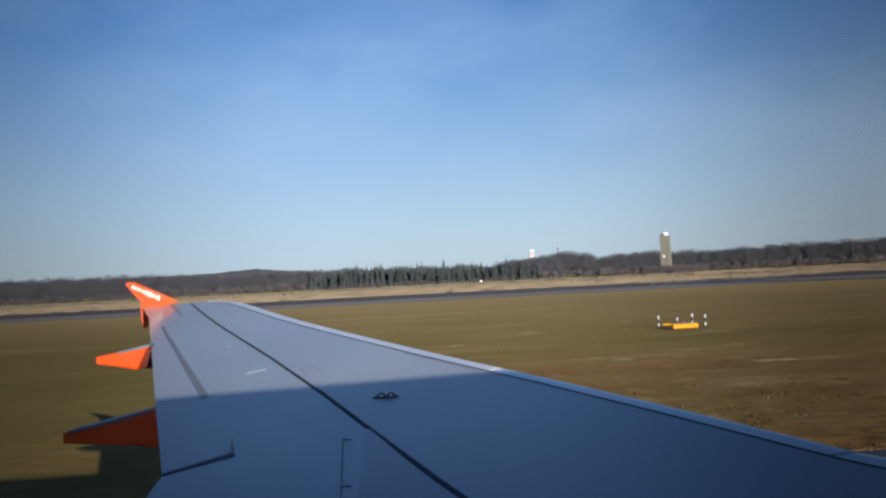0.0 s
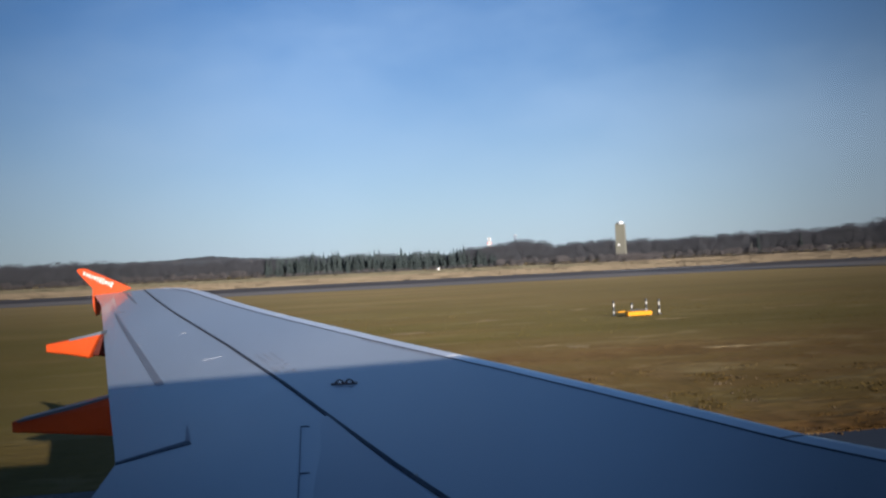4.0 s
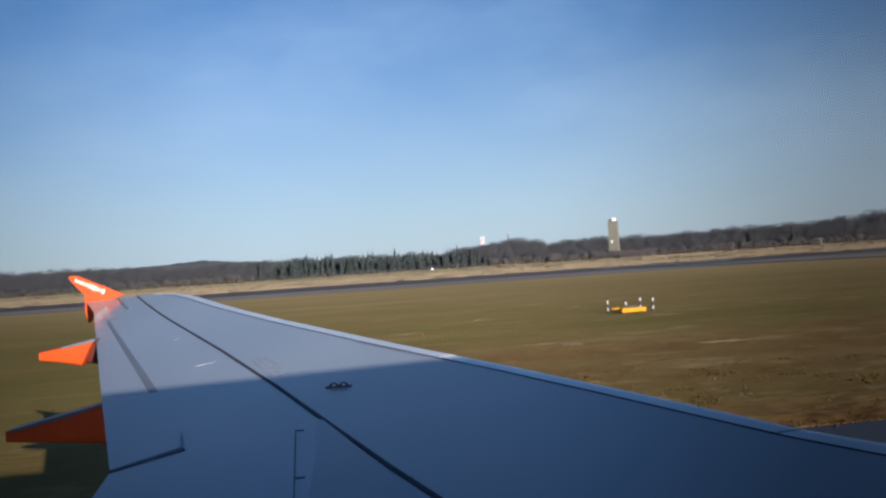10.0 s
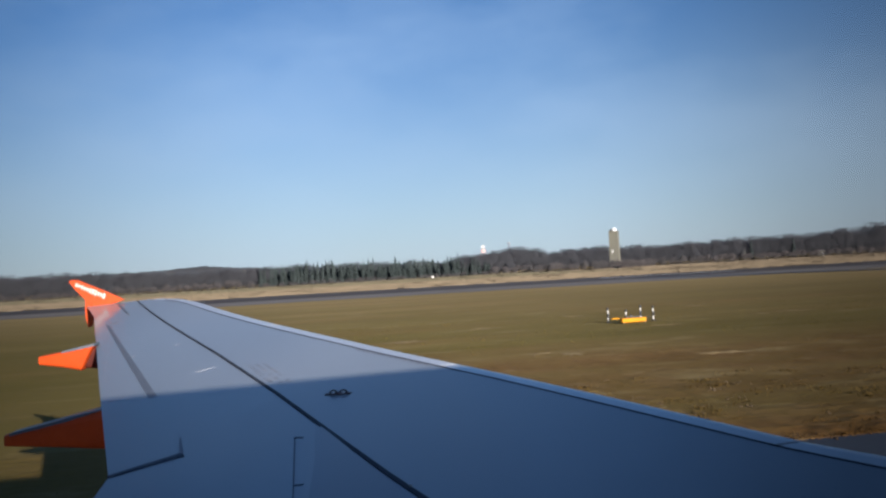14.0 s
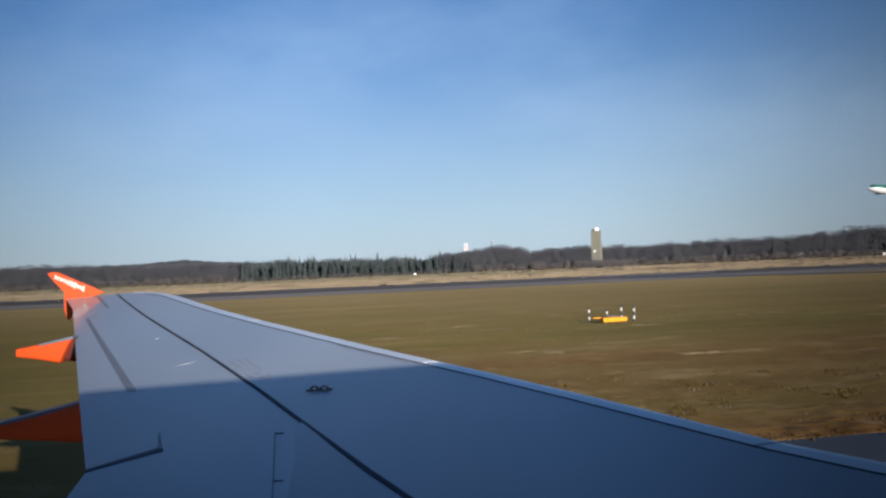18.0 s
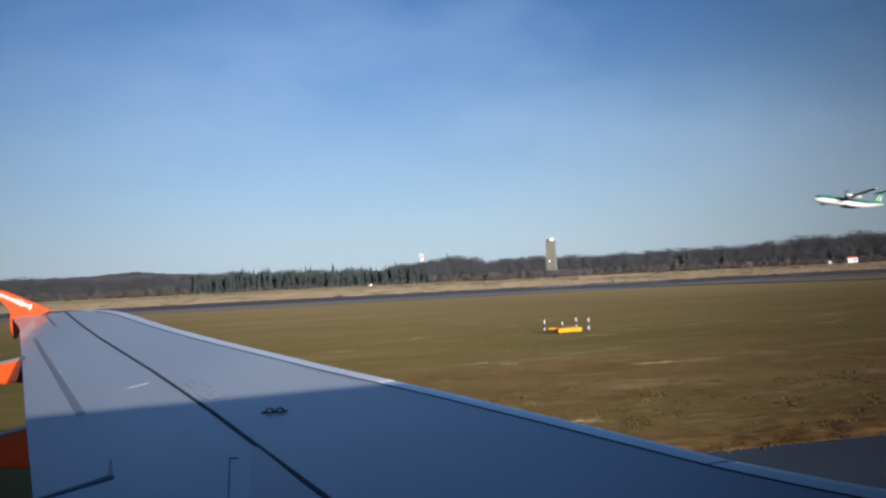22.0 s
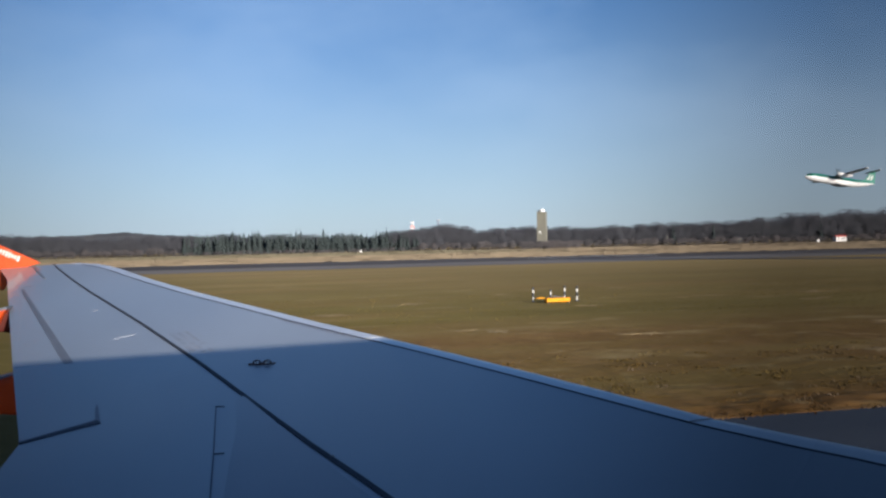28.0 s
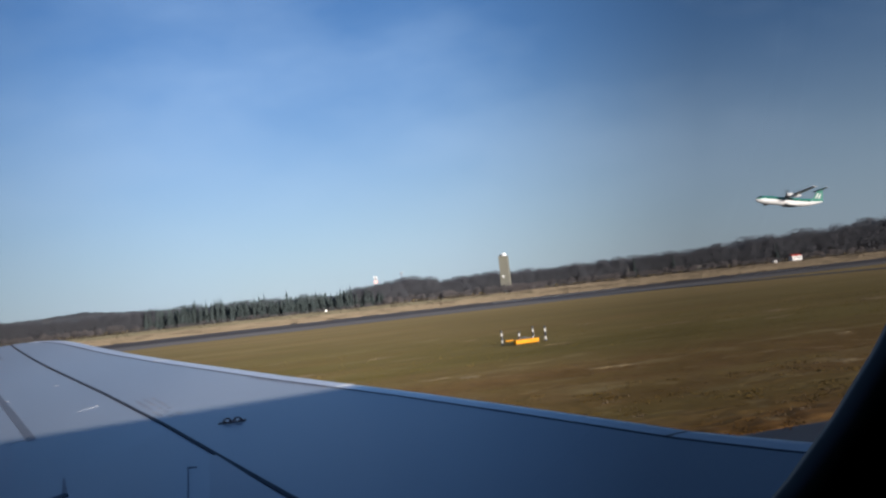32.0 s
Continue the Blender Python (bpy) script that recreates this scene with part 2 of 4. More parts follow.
ROOF_SLATE = material("slate_roof", (0.10, 0.09, 0.09), 0.8, 0.0, (0.07, 0.065, 0.065), 1.0)

# grass: olive and rusty patches, drawn out along the mower's way; some near ones are stretched in depth to fit the
# camera's view


def grass_material(name, gain, island=0.0):
    m = bpy.data.materials.new(name)
    m.use_nodes = True
    n, l = m.node_tree.nodes, m.node_tree.links
    b = n["Principled BSDF"]
    b.inputs["Roughness"].default_value = 0.95
    b.inputs["Specular IOR Level"].default_value = 0.06
    co = n.new("ShaderNodeTexCoord")

    def wander(scale, stretch, low, high, detail=4.0):
        mp = n.new("ShaderNodeMapping")
        mp.inputs["Scale"].default_value = stretch
        nz = n.new("ShaderNodeTexNoise")
        nz.inputs["Scale"].default_value = scale
        nz.inputs["Detail"].default_value = detail
        rg = n.new("ShaderNodeMapRange")
        rg.inputs["From Min"].default_value, rg.inputs["From Max"].default_value = low, high
        l.new(co.outputs["Object"], mp.inputs["Vector"])
        l.new(mp.outputs["Vector"], nz.inputs["Vector"])
        l.new(nz.outputs["Fac"], rg.inputs["Value"])
        return rg.outputs["Result"]

    def times(a, b2):
        mt = n.new("ShaderNodeMath")
        mt.operation = "MULTIPLY"
        for k, v in enumerate((a, b2)):
            if isinstance(v, float):
                mt.inputs[k].default_value = v
            else:
                l.new(v, mt.inputs[k])
        return mt.outputs["Value"]

    def mixed(fac, a, b2):
        mx = n.new("ShaderNodeMix")
        mx.data_type = "RGBA"
        l.new(fac, mx.inputs["Factor"])
        for key, v in (("A", a), ("B", b2)):
            if isinstance(v, tuple):
                mx.inputs[key].default_value = (1.03 * gain * v[0], 0.99 * gain * v[1], 0.95 * gain * v[2], 1)
            else:
                l.new(v, mx.inputs[key])
        return mx.outputs["Result"]

    sep = n.new("ShaderNodeSeparateXYZ")
    l.new(co.outputs["Object"], sep.inputs["Vector"])
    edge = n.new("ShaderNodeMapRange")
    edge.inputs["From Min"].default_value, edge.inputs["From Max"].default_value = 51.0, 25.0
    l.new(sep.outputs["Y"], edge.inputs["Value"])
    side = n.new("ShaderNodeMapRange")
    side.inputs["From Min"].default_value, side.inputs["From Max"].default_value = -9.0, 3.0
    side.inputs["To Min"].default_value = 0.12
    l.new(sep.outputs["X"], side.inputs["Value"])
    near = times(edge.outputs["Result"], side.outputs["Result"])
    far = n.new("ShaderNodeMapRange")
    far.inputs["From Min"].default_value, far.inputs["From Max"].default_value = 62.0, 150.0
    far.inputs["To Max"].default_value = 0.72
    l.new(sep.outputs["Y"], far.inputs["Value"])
    c = mixed(wander(0.02, (0.22, 1.0, 1), 0.35, 0.65), (0.205, 0.178, 0.050), (0.262, 0.205, 0.074))
    c = mixed(wander(0.07, (0.30, 1.0, 1), 0.46, 0.68), c, (0.285, 0.190, 0.072))
    c = mixed(times(wander(0.16, (0.35, 1.0, 1), 0.50, 0.70), 0.8), c, (0.172, 0.150, 0.036))
    c = mixed(times(wander(0.42, (0.5, 0.8, 1), 0.42, 0.70), 0.7), c, (0.190, 0.150, 0.046))
    # near patches, some stretched in depth to look round from the camera
    c = mixed(times(near, wander(0.14, (0.5, 1.1, 1), 0.26, 0.48)), c, (0.222, 0.122, 0.046))
    c = mixed(times(near, wander(0.55, (0.8, 0.6, 1), 0.42, 0.68)), c, (0.150, 0.082, 0.028))
    c = mixed(times(near, wander(0.8, (0.7, 0.5, 1), 0.52, 0.70)), c, (0.270, 0.168, 0.076))
    c = mixed(times(times(near, wander(2.0, (1.2, 0.45, 1), 0.52, 0.70)), 0.7), c, (0.075, 0.048, 0.018))
    c = mixed(times(near, wander(0.9, (0.7, 0.7, 1), 0.60, 0.68, 3.0)), c, (0.36, 0.265, 0.130))
    c = mixed(times(wander(0.50, (0.35, 0.9, 1), 0.57, 0.72), 0.80), c, (0.40, 0.32, 0.16))
    c = mixed(times(wander(0.055, (0.22, 1.0, 1), 0.50, 0.66), 0.65), c, (0.155, 0.128, 0.036))
    c = mixed(times(wander(0.09, (0.16, 1.0, 1), 0.55, 0.70), 0.6), c, (0.36, 0.275, 0.115))
    # ahead of the wing the colour is darkened: vignette falloff put into the grass
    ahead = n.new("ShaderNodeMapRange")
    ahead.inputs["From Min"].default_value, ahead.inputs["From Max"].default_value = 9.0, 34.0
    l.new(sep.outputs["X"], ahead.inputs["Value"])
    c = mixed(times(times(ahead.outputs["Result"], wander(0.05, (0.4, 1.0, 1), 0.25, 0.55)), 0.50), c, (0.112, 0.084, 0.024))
    # behind the wing the colour turns greener and darker
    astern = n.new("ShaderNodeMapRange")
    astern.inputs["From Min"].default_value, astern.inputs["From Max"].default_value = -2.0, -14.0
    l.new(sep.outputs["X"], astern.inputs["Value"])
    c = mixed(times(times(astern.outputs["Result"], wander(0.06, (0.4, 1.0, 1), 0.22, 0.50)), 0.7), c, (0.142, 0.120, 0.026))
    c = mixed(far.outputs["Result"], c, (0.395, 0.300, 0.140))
    c = mixed(times(wander(0.11, (0.12, 1.0, 1), 0.44, 0.66), 0.5), c, (0.215, 0.170, 0.060))
    fine = wander(9.0, (0.45, 1, 1), 0.1, 0.9, 5.0)
    val = n.new("ShaderNodeMapRange")
    val.inputs["To Min"].default_value, val.inputs["To Max"].default_value = 0.78, 1.22
    l.new(fine, val.inputs["Value"])
    value = val.outputs["Result"]
    if island:
        geo = n.new("ShaderNodeNewGeometry")
        rg = n.new("ShaderNodeMapRange")
        rg.inputs["To Min"].default_value, rg.inputs["To Max"].default_value = 1 - island, 1 + island
        l.new(geo.outputs["Random Per Island"], rg.inputs["Value"])
        value = times(value, rg.outputs["Result"])
    hsv = n.new("ShaderNodeHueSaturation")
    hsv.inputs["Saturation"].default_value = 1.02
    l.new(c, hsv.inputs["Color"])
    l.new(value, hsv.inputs["Value"])
    l.new(hsv.outputs["Color"], b.inputs["Base Color"])
    bp = n.new("ShaderNodeBump")
    bp.inputs["Strength"].default_value = 0.7
    bp.inputs["Distance"].default_value = 0.06
    l.new(wander(2.2, (0.4, 1, 1), 0.2, 0.8, 7.0), bp.inputs["Height"])
    l.new(bp.outputs["Normal"], b.inputs["Normal"])
    return m


# gains offset the low sun's angle: flat turf raised, upright blades lowered
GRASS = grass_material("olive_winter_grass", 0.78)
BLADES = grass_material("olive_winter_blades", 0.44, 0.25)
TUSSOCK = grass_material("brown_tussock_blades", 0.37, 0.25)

# window pane: acrylic that mirrors a little, with a vignette painted towards its sides
PANE = bpy.data.materials.new("vignetted_acrylic_pane")
PANE.use_nodes = True
pn, pl = PANE.node_tree.nodes, PANE.node_tree.links
pn.clear()
p_out = pn.new("ShaderNodeOutputMaterial")
p_mix = pn.new("ShaderNodeMixShader")
p_tr = pn.new("ShaderNodeBsdfTransparent")
# painted vignette: the tint darkens away from the view's centre, slightly mottled
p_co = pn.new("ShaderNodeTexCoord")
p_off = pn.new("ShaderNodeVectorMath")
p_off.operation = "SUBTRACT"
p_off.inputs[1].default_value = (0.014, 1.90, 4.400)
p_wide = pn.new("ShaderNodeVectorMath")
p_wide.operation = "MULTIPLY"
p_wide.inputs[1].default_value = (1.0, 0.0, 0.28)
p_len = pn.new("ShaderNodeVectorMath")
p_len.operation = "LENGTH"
p_vignette = pn.new("ShaderNodeMapRange")
p_vignette.interpolation_type = "SMOOTHSTEP"
p_vignette.inputs["From Min"].default_value, p_vignette.inputs["From Max"].default_value = 0.022, 0.122
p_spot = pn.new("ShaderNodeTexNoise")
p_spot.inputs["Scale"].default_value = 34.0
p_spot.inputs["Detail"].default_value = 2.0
p_dim = pn.new("ShaderNodeMath")
p_dim.operation = "MULTIPLY_ADD"
p_dim.inputs[1].default_value = 0.06
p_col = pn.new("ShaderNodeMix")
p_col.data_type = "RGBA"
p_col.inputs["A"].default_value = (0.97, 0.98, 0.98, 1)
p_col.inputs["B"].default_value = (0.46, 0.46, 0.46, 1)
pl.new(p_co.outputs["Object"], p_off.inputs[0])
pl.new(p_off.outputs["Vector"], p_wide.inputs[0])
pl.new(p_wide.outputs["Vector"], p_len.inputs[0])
pl.new(p_len.outputs["Value"], p_vignette.inputs["Value"])
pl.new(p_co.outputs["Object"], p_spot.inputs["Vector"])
pl.new(p_spot.outputs["Fac"], p_dim.inputs[0])
pl.new(p_vignette.outputs["Result"], p_dim.inputs[2])
pl.new(p_dim.outputs["Value"], p_col.inputs["Factor"])
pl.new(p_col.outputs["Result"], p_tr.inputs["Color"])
p_gl = pn.new("ShaderNodeBsdfGlossy")
p_gl.inputs["Roughness"].default_value = 0.02
p_mix.inputs["Fac"].default_value = 0.04
pl.new(p_tr.outputs["BSDF"], p_mix.inputs[1])
pl.new(p_gl.outputs["BSDF"], p_mix.inputs[2])
pl.new(p_mix.outputs["Shader"], p_out.inputs["Surface"])

# ---- mesh helpers ----


def mesh(name, verts, faces, mat, parent=None, label="", smooth=False):
    me = bpy.data.meshes.new(name)
    me.from_pydata([tuple(v) for v in verts], [], [tuple(f) for f in faces])
    me.update()
    if smooth:
        me.polygons.foreach_set("use_smooth", [True] * len(me.polygons))
    me.materials.append(mat)
    ob = new(name, me)
    if parent is not None:
        ob.parent = parent
    if label:
        ob["label"] = label
    return ob


def part(name, bm, mat, parent, label="", smooth=False):
    me = bpy.data.meshes.new(name)
    bmesh.ops.recalc_face_normals(bm, faces=bm.faces)
    bm.to_mesh(me)
    bm.free()
    if smooth:
        me.polygons.foreach_set("use_smooth", [True] * len(me.polygons))
    me.materials.append(mat)
    ob = new(name, me)
    if parent is not None:
        ob.parent = parent
    if label:
        ob["label"] = label
    return ob


def box_bm(size, at=(0, 0, 0), bevel=0.0, taper=1.0, bm=None):
    own = bm is None
    bm = bmesh.new() if own else bm
    made = bmesh.ops.create_cube(bm, size=1.0)["verts"]
    for v in made:
        f = taper if v.co.z > 0 else 1.0
        v.co = Vector((v.co.x * size[0] * f, v.co.y * size[1] * f, v.co.z * size[2])) + Vector(at)
    if bevel and own:
        bmesh.ops.bevel(bm, geom=list(bm.edges), offset=bevel, segments=2, affect="EDGES", profile=0.5)
    return bm


def tube_bm(p, q, r0, r1=None, n=8, bm=None):
    bm = bmesh.new() if bm is None else bm
    p, q = Vector(p), Vector(q)
    r1 = r0 if r1 is None else r1
    rot = (q - p).to_track_quat("Z", "Y").to_matrix()
    rings = []
    for at, r in ((p, r0), (q, r1)):
        rings.append([bm.verts.new(at + rot @ Vector((r * math.cos(2 * math.pi * k / n), r * math.sin(2 * math.pi * k / n), 0))) for k in range(n)])
    for k in range(n):
        bm.faces.new((rings[0][k], rings[0][(k + 1) % n], rings[1][(k + 1) % n], rings[1][k]))
    bm.faces.new(rings[0][::-1])
    bm.faces.new(rings[1])
    return bm


def prism_bm(poly, low, high, bevel=0.0):
    """A prism over a polygon of (x, y): low and high are functions of x, y or heights."""
    bm = bmesh.new()
    z0 = low if callable(low) else (lambda x, y: low)
    z1 = high if callable(high) else (lambda x, y: high)
    a = [bm.verts.new((x, y, z0(x, y))) for x, y in poly]
    b = [bm.verts.new((x, y, z1(x, y))) for x, y in poly]
    bm.faces.new(a[::-1])
    bm.faces.new(b)
    k = len(poly)
    for i in range(k):
        bm.faces.new((a[i], a[(i + 1) % k], b[(i + 1) % k], b[i]))
    if bevel:
        bmesh.ops.bevel(bm, geom=list(bm.edges), offset=bevel, segments=2, affect="EDGES", profile=0.5)
    return bm


def loft_bm(rings, cap=True):
    bm = bmesh.new()
    rows = [[bm.verts.new(p) for p in ring] for ring in rings]
    k = len(rows[0])
    for a, b in zip(rows, rows[1:]):
        for i in range(k):
            bm.faces.new((a[i], a[(i + 1) % k], b[(i + 1) % k], b[i]))
    if cap:
        bm.faces.new(rows[0][::-1])
        bm.faces.new(rows[-1])
    return bm


def thing(name, label, category, at=(0, 0, 0), group="", kind=""):
    ob = new(name)
    ob.location = at
    return tagged(ob, label, category, group, kind)


# ---- the ground ----
bm = bmesh.new()
xs = [-4200, -1500, -400, -60, 0, 60, 400, 1500, 4200]
ys = [-3000, -400, -60, 0, 40, 185, 420, 1500, 4300]
grid = [[bm.verts.new((x, y, 0)) for x in xs] for y in ys]
for r0, r1 in zip(grid, grid[1:]):
    for i in range(len(xs) - 1):
        bm.faces.new((r0[i], r0[i + 1], r1[i + 1], r1[i]))
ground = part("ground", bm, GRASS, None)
tagged(ground, "olive and rust-brown winter grass of an airfield", "ground", kind="structure")


def flat(name, x0, x1, y0, y1, z, mat, label, wobble=0.0, n=120):
    """A flat sheet along x, with a slightly uneven rim."""
    rnd = random.Random(len(name) * 7 + int(y0))
    verts, faces = [], []
    for i in range(n + 1):
        x = x0 + (x1 - x0) * i / n
        verts += [(x, y0 + rnd.uniform(-wobble, wobble), z), (x, y1 + rnd.uniform(-wobble, wobble), z)]
    for i in range(n):
        faces.append((2 * i, 2 * i + 2, 2 * i + 3, 2 * i + 1))
    return tagged(mesh(name, verts, faces, mat), label, name.replace("_", " "), kind="structure")


flat("taxiway", -700, 700, -14.0, 20.4, 0.012, ASPHALT, "dark asphalt taxiway under the airliner", 0.1, 500)
flat("runway", -2200, 2200, 197.0, 245.0, 0.02, RUNWAY, "bluish grey asphalt runway beyond the grass")
flat("field", -3200, 3200, 247.0, 640.0, 0.012, DRY, "strip of dry tan grass beyond the runway", 1.2, 300)
rough = flat("rough_grass", -2400, 150, 384.0, 600.0, 0.02, ROUGH, "grey-olive rough grass before the trees", 2.0, 300)
flat("track", 150, 700, 549.0, 566.0, 0.024, GRAVEL, "pale gravel track along the wood", 1.5, 200)
flat("runway_shoulder", -2200, 2200, 166.0, 197.0, 0.014, VERGE, "lighter grey worn shoulder along the runway", 1.2, 600)

road_line = [Vector(v) for v in ((76, 197), (86, 184), (94, 172), (102, 161), (110, 150), (117, 141), (128, 126), (140, 108), (156, 80))]
road_verts = []
for i, p in enumerate(road_line):
    d = (road_line[min(i + 1, len(road_line) - 1)] - road_line[max(i - 1, 0)]).normalized()
    for side in (-4.0, 4.0):
        road_verts.append((p.x - d.y * side, p.y + d.x * side, 0.045))
road = mesh("service_road", road_verts, [(2 * i, 2 * i + 2, 2 * i + 3, 2 * i + 1) for i in range(len(road_line) - 1)], ASPHALT)
tagged(road, "narrow dark asphalt road joining the runway", "road", kind="structure")

for mx, my, ln in ((75, 226, 40), (150, 222, 30), (-60, 222, 30), (-150, 222, 30), (240, 222, 30), (330, 222, 30)):
    flat("runway_marking", mx, mx + ln, my, my + (2.2 if ln > 35 else 1.0), 0.03, WHITE, "worn white painted stripe on the runway", 0.05, 10)

# ---- the airliner ----
airliner = thing("airliner", "pale grey airliner with orange wingtip fence on the taxiway", "aircraft")


def wing_z(x, y):
    """Height of the wing's upper side; the tip flexes upwards."""
    return 2.292 + 0.1226 * y + 0.0607 * x + 0.085 * max(0.0, (y - 13.4) / 3.0) ** 2


LE_Y = (1.6, 5.653, 5.957, 6.53, 7.0, 7.87, 8.88, 10.55, 12.63, 15.6, 16.1, 16.40)
LE_X = (6.02, 3.45, 3.21, 2.81, 2.57, 2.12, 1.58, 0.64, -0.47, -1.98, -2.30, -2.72)
TE_Y = (1.6, 7.195, 7.74, 10.01, 12.78, 15.43, 16.40)
TE_X = (-1.55, -1.507, -1.50, -2.10, -2.82, -3.51, -3.86)


def slat(y):
    """Width of the slat's upper side; the inboard one is broader."""
    return float(np.interp(y, (1.6, 5.6, 6.6, 9.0), (0.48, 0.32, 0.245, 0.225)))


def le(y):
    return float(np.interp(y, LE_Y, LE_X)) + 0.075


def te(y):
    return float(np.interp(y, TE_Y, TE_X))


spans = sorted(set([1.6 + (16.40 - 1.6) * k / 44 for k in range(45)] + [v for v in LE_Y if v <= 16.4] + [v for v in TE_Y]))
rings = []
for y in spans:
    xl, xt = le(y) - slat(y) - 0.012, te(y)
    c = xl - xt
    thick = 0.125 * c
    ring = []
    for k in range(13):                      # upper side, from the trailing edge forward
        s = k / 12
        x = xt + s * c
        ring.append((x, y, wing_z(x, y)))
    for k in range(1, 12):                   # lower side, back again
        s = 1 - k / 12
        x = xt + s * c
        ring.append((x, y, wing_z(x, y) - 0.03 - thick * math.sin(math.pi * min(1, s * 0.9 + 0.1)) ** 0.8))
    rings.append(ring)
wing = part("wing", loft_bm(rings), WING, airliner, "light grey painted wing, half in shadow", smooth=False)


SLAT_TOP = ((0.0, 0.0), (0.5, 0.0), (0.64, -0.002), (0.70, -0.004), (0.70, -0.14), (0.0, -0.17))
SLAT_NOSE = ((0.702, -0.004), (0.80, -0.009), (0.91, -0.020), (1.0, -0.036), (1.05, -0.06), (1.0, -0.11), (0.702, -0.14))


def slat_bm(y0, y1, prof, n=28):
    out = []
    for i in range(n + 1):
        y = y0 + (y1 - y0) * i / n
        xl = le(y)
        ring = []
        for s, dz in prof:
            x = xl - slat(y) * (1 - s)
            ring.append((x, y, wing_z(x, y) + dz))
        out.append(ring)
    return loft_bm(out)


for y0, y1, n in ((6.56, 9.60, 14), (9.615, 12.90, 14), (12.915, 16.36, 16), (1.7, 6.53, 20)):
    panel = part("slat", slat_bm(y0, y1, SLAT_TOP, n), SLAT_GREY, wing, "grey leading edge slat")
    part("slat_nose", slat_bm(y0, y1, SLAT_NOSE, n), BARE, panel, "bright bare-metal nose of the slat", smooth=True)


def strip_bm(p, q, w0, w1=None, h=0.004):
    """A thin strip lying on the wing's upper side."""
    w1 = w0 if w1 is None else w1
    d = (Vector(q) - Vector(p)).normalized()
    s = Vector((-d.y, d.x))
    poly = [Vector(p) + s * w0 / 2, Vector(p) - s * w0 / 2, Vector(q) - s * w1 / 2, Vector(q) + s * w1 / 2]
    return prism_bm([(v.x, v.y) for v in poly], lambda x, y: wing_z(x, y) - 0.01, lambda x, y: wing_z(x, y) + h)


def path_bm(pts, w, h=0.004, w_end=None):
    """A strip along several points of the wing's upper side."""
    w_end = w if w_end is None else w_end
    bm = bmesh.new()
    rows = []
    for i, p in enumerate(pts):
        a, b = Vector(pts[max(0, i - 1)]), Vector(pts[min(len(pts) - 1, i + 1)])
        d = (b - a).normalized()
        s = Vector((-d.y, d.x)) * (w + (w_end - w) * i / (len(pts) - 1)) / 2
        ring = []
        for sign, dz in ((-1, -0.01), (-1, h), (1, h), (1, -0.01)):
            v = Vector(p) + s * sign
            ring.append(bm.verts.new((v.x, v.y, wing_z(v.x, v.y) + dz)))
        rows.append(ring)
    for a, b in zip(rows, rows[1:]):
        for i in range(4):
            bm.faces.new((a[i], a[(i + 1) % 4], b[(i + 1) % 4], b[i]))
    bm.faces.new(rows[0])
    bm.faces.new(rows[-1][::-1])
    return bm


slat_line = [(le(y) - slat(y) - 0.006, y) for y in np.linspace(1.8, 16.2, 60)]
part("slat_gap", path_bm(slat_line, 0.019, 0.003), SEAL, wing, "dark gap behind the slat")
spar = [(-3.06, 16.38), (-2.80, 15.69), (-2.50, 14.90), (-2.19, 14.08), (-1.89, 13.29), (-1.17, 11.38), (-0.46, 9.39), (0.01, 7.98), (0.34, 7.0), (0.57, 6.37), (1.25, 4.4), (2.0, 2.2)]
part("spar_seam", path_bm(spar, 0.022, 0.007, 0.040), SEAL, wing, "black sealant seam along the wing")
part("aileron_seam", strip_bm((-3.09, 14.52), (-1.60, 9.85), 0.036, 0.078, 0.002), GREYSEAL, wing, "grey seal strip ahead of the aileron")
part("seam_end", strip_bm((-3.10, 14.66), (-2.98, 14.62), 0.03), GREYSEAL, wing)
part("tip_seam", strip_bm((-3.36, 16.36), (-2.946, 15.22), 0.035), GREYSEAL, wing)

BOLT = (0.445, 6.765)
# outer flap behind its seal strip
flap_ys = [9.90 + (14.46 - 9.90) * k / 20 for k in range(21)]
front = [(float(np.interp(y, (9.86, 14.52), (-1.655, -3.115))), y) for y in flap_ys]
rear = [(te(y) + 0.004, y) for y in reversed(flap_ys)]
part("flap", prism_bm(front + rear, lambda x, y: wing_z(x, y) - 0.01, lambda x, y: wing_z(x, y) + 0.0012), WING, wing, "light grey outer flap")

# raised spoiler panel with its dark rear step
part("spoiler", prism_bm([(-1.49, 7.70), (-1.065, 7.96), (-1.13, 8.48), (-0.876, 8.70), (-0.454, 9.196), (-0.30, 8.75), (-0.02, 7.85), (0.42, 6.55), (1.0, 4.9), (-1.53, 4.9), (-1.50, 7.2)],
               lambda x, y: wing_z(x, y) - 0.01, lambda x, y: wing_z(x, y) + 0.006), WING_PANEL, wing, "grey spoiler panel standing slightly proud")
part("step_gap", strip_bm((-1.50, 7.735), (-1.30, 7.85), 0.035, 0.06, 0.012), GAP, wing, "dark gap at the spoiler's end")
part("step_gap", strip_bm((-1.31, 7.845), (-1.055, 7.99), 0.05, 0.085, 0.0125), GAP, wing, "dark gap at the spoiler's end")
part("step_gap", strip_bm((-1.065, 8.00), (-1.13, 8.40), 0.034, 0.012, 0.012), STENCIL, wing)
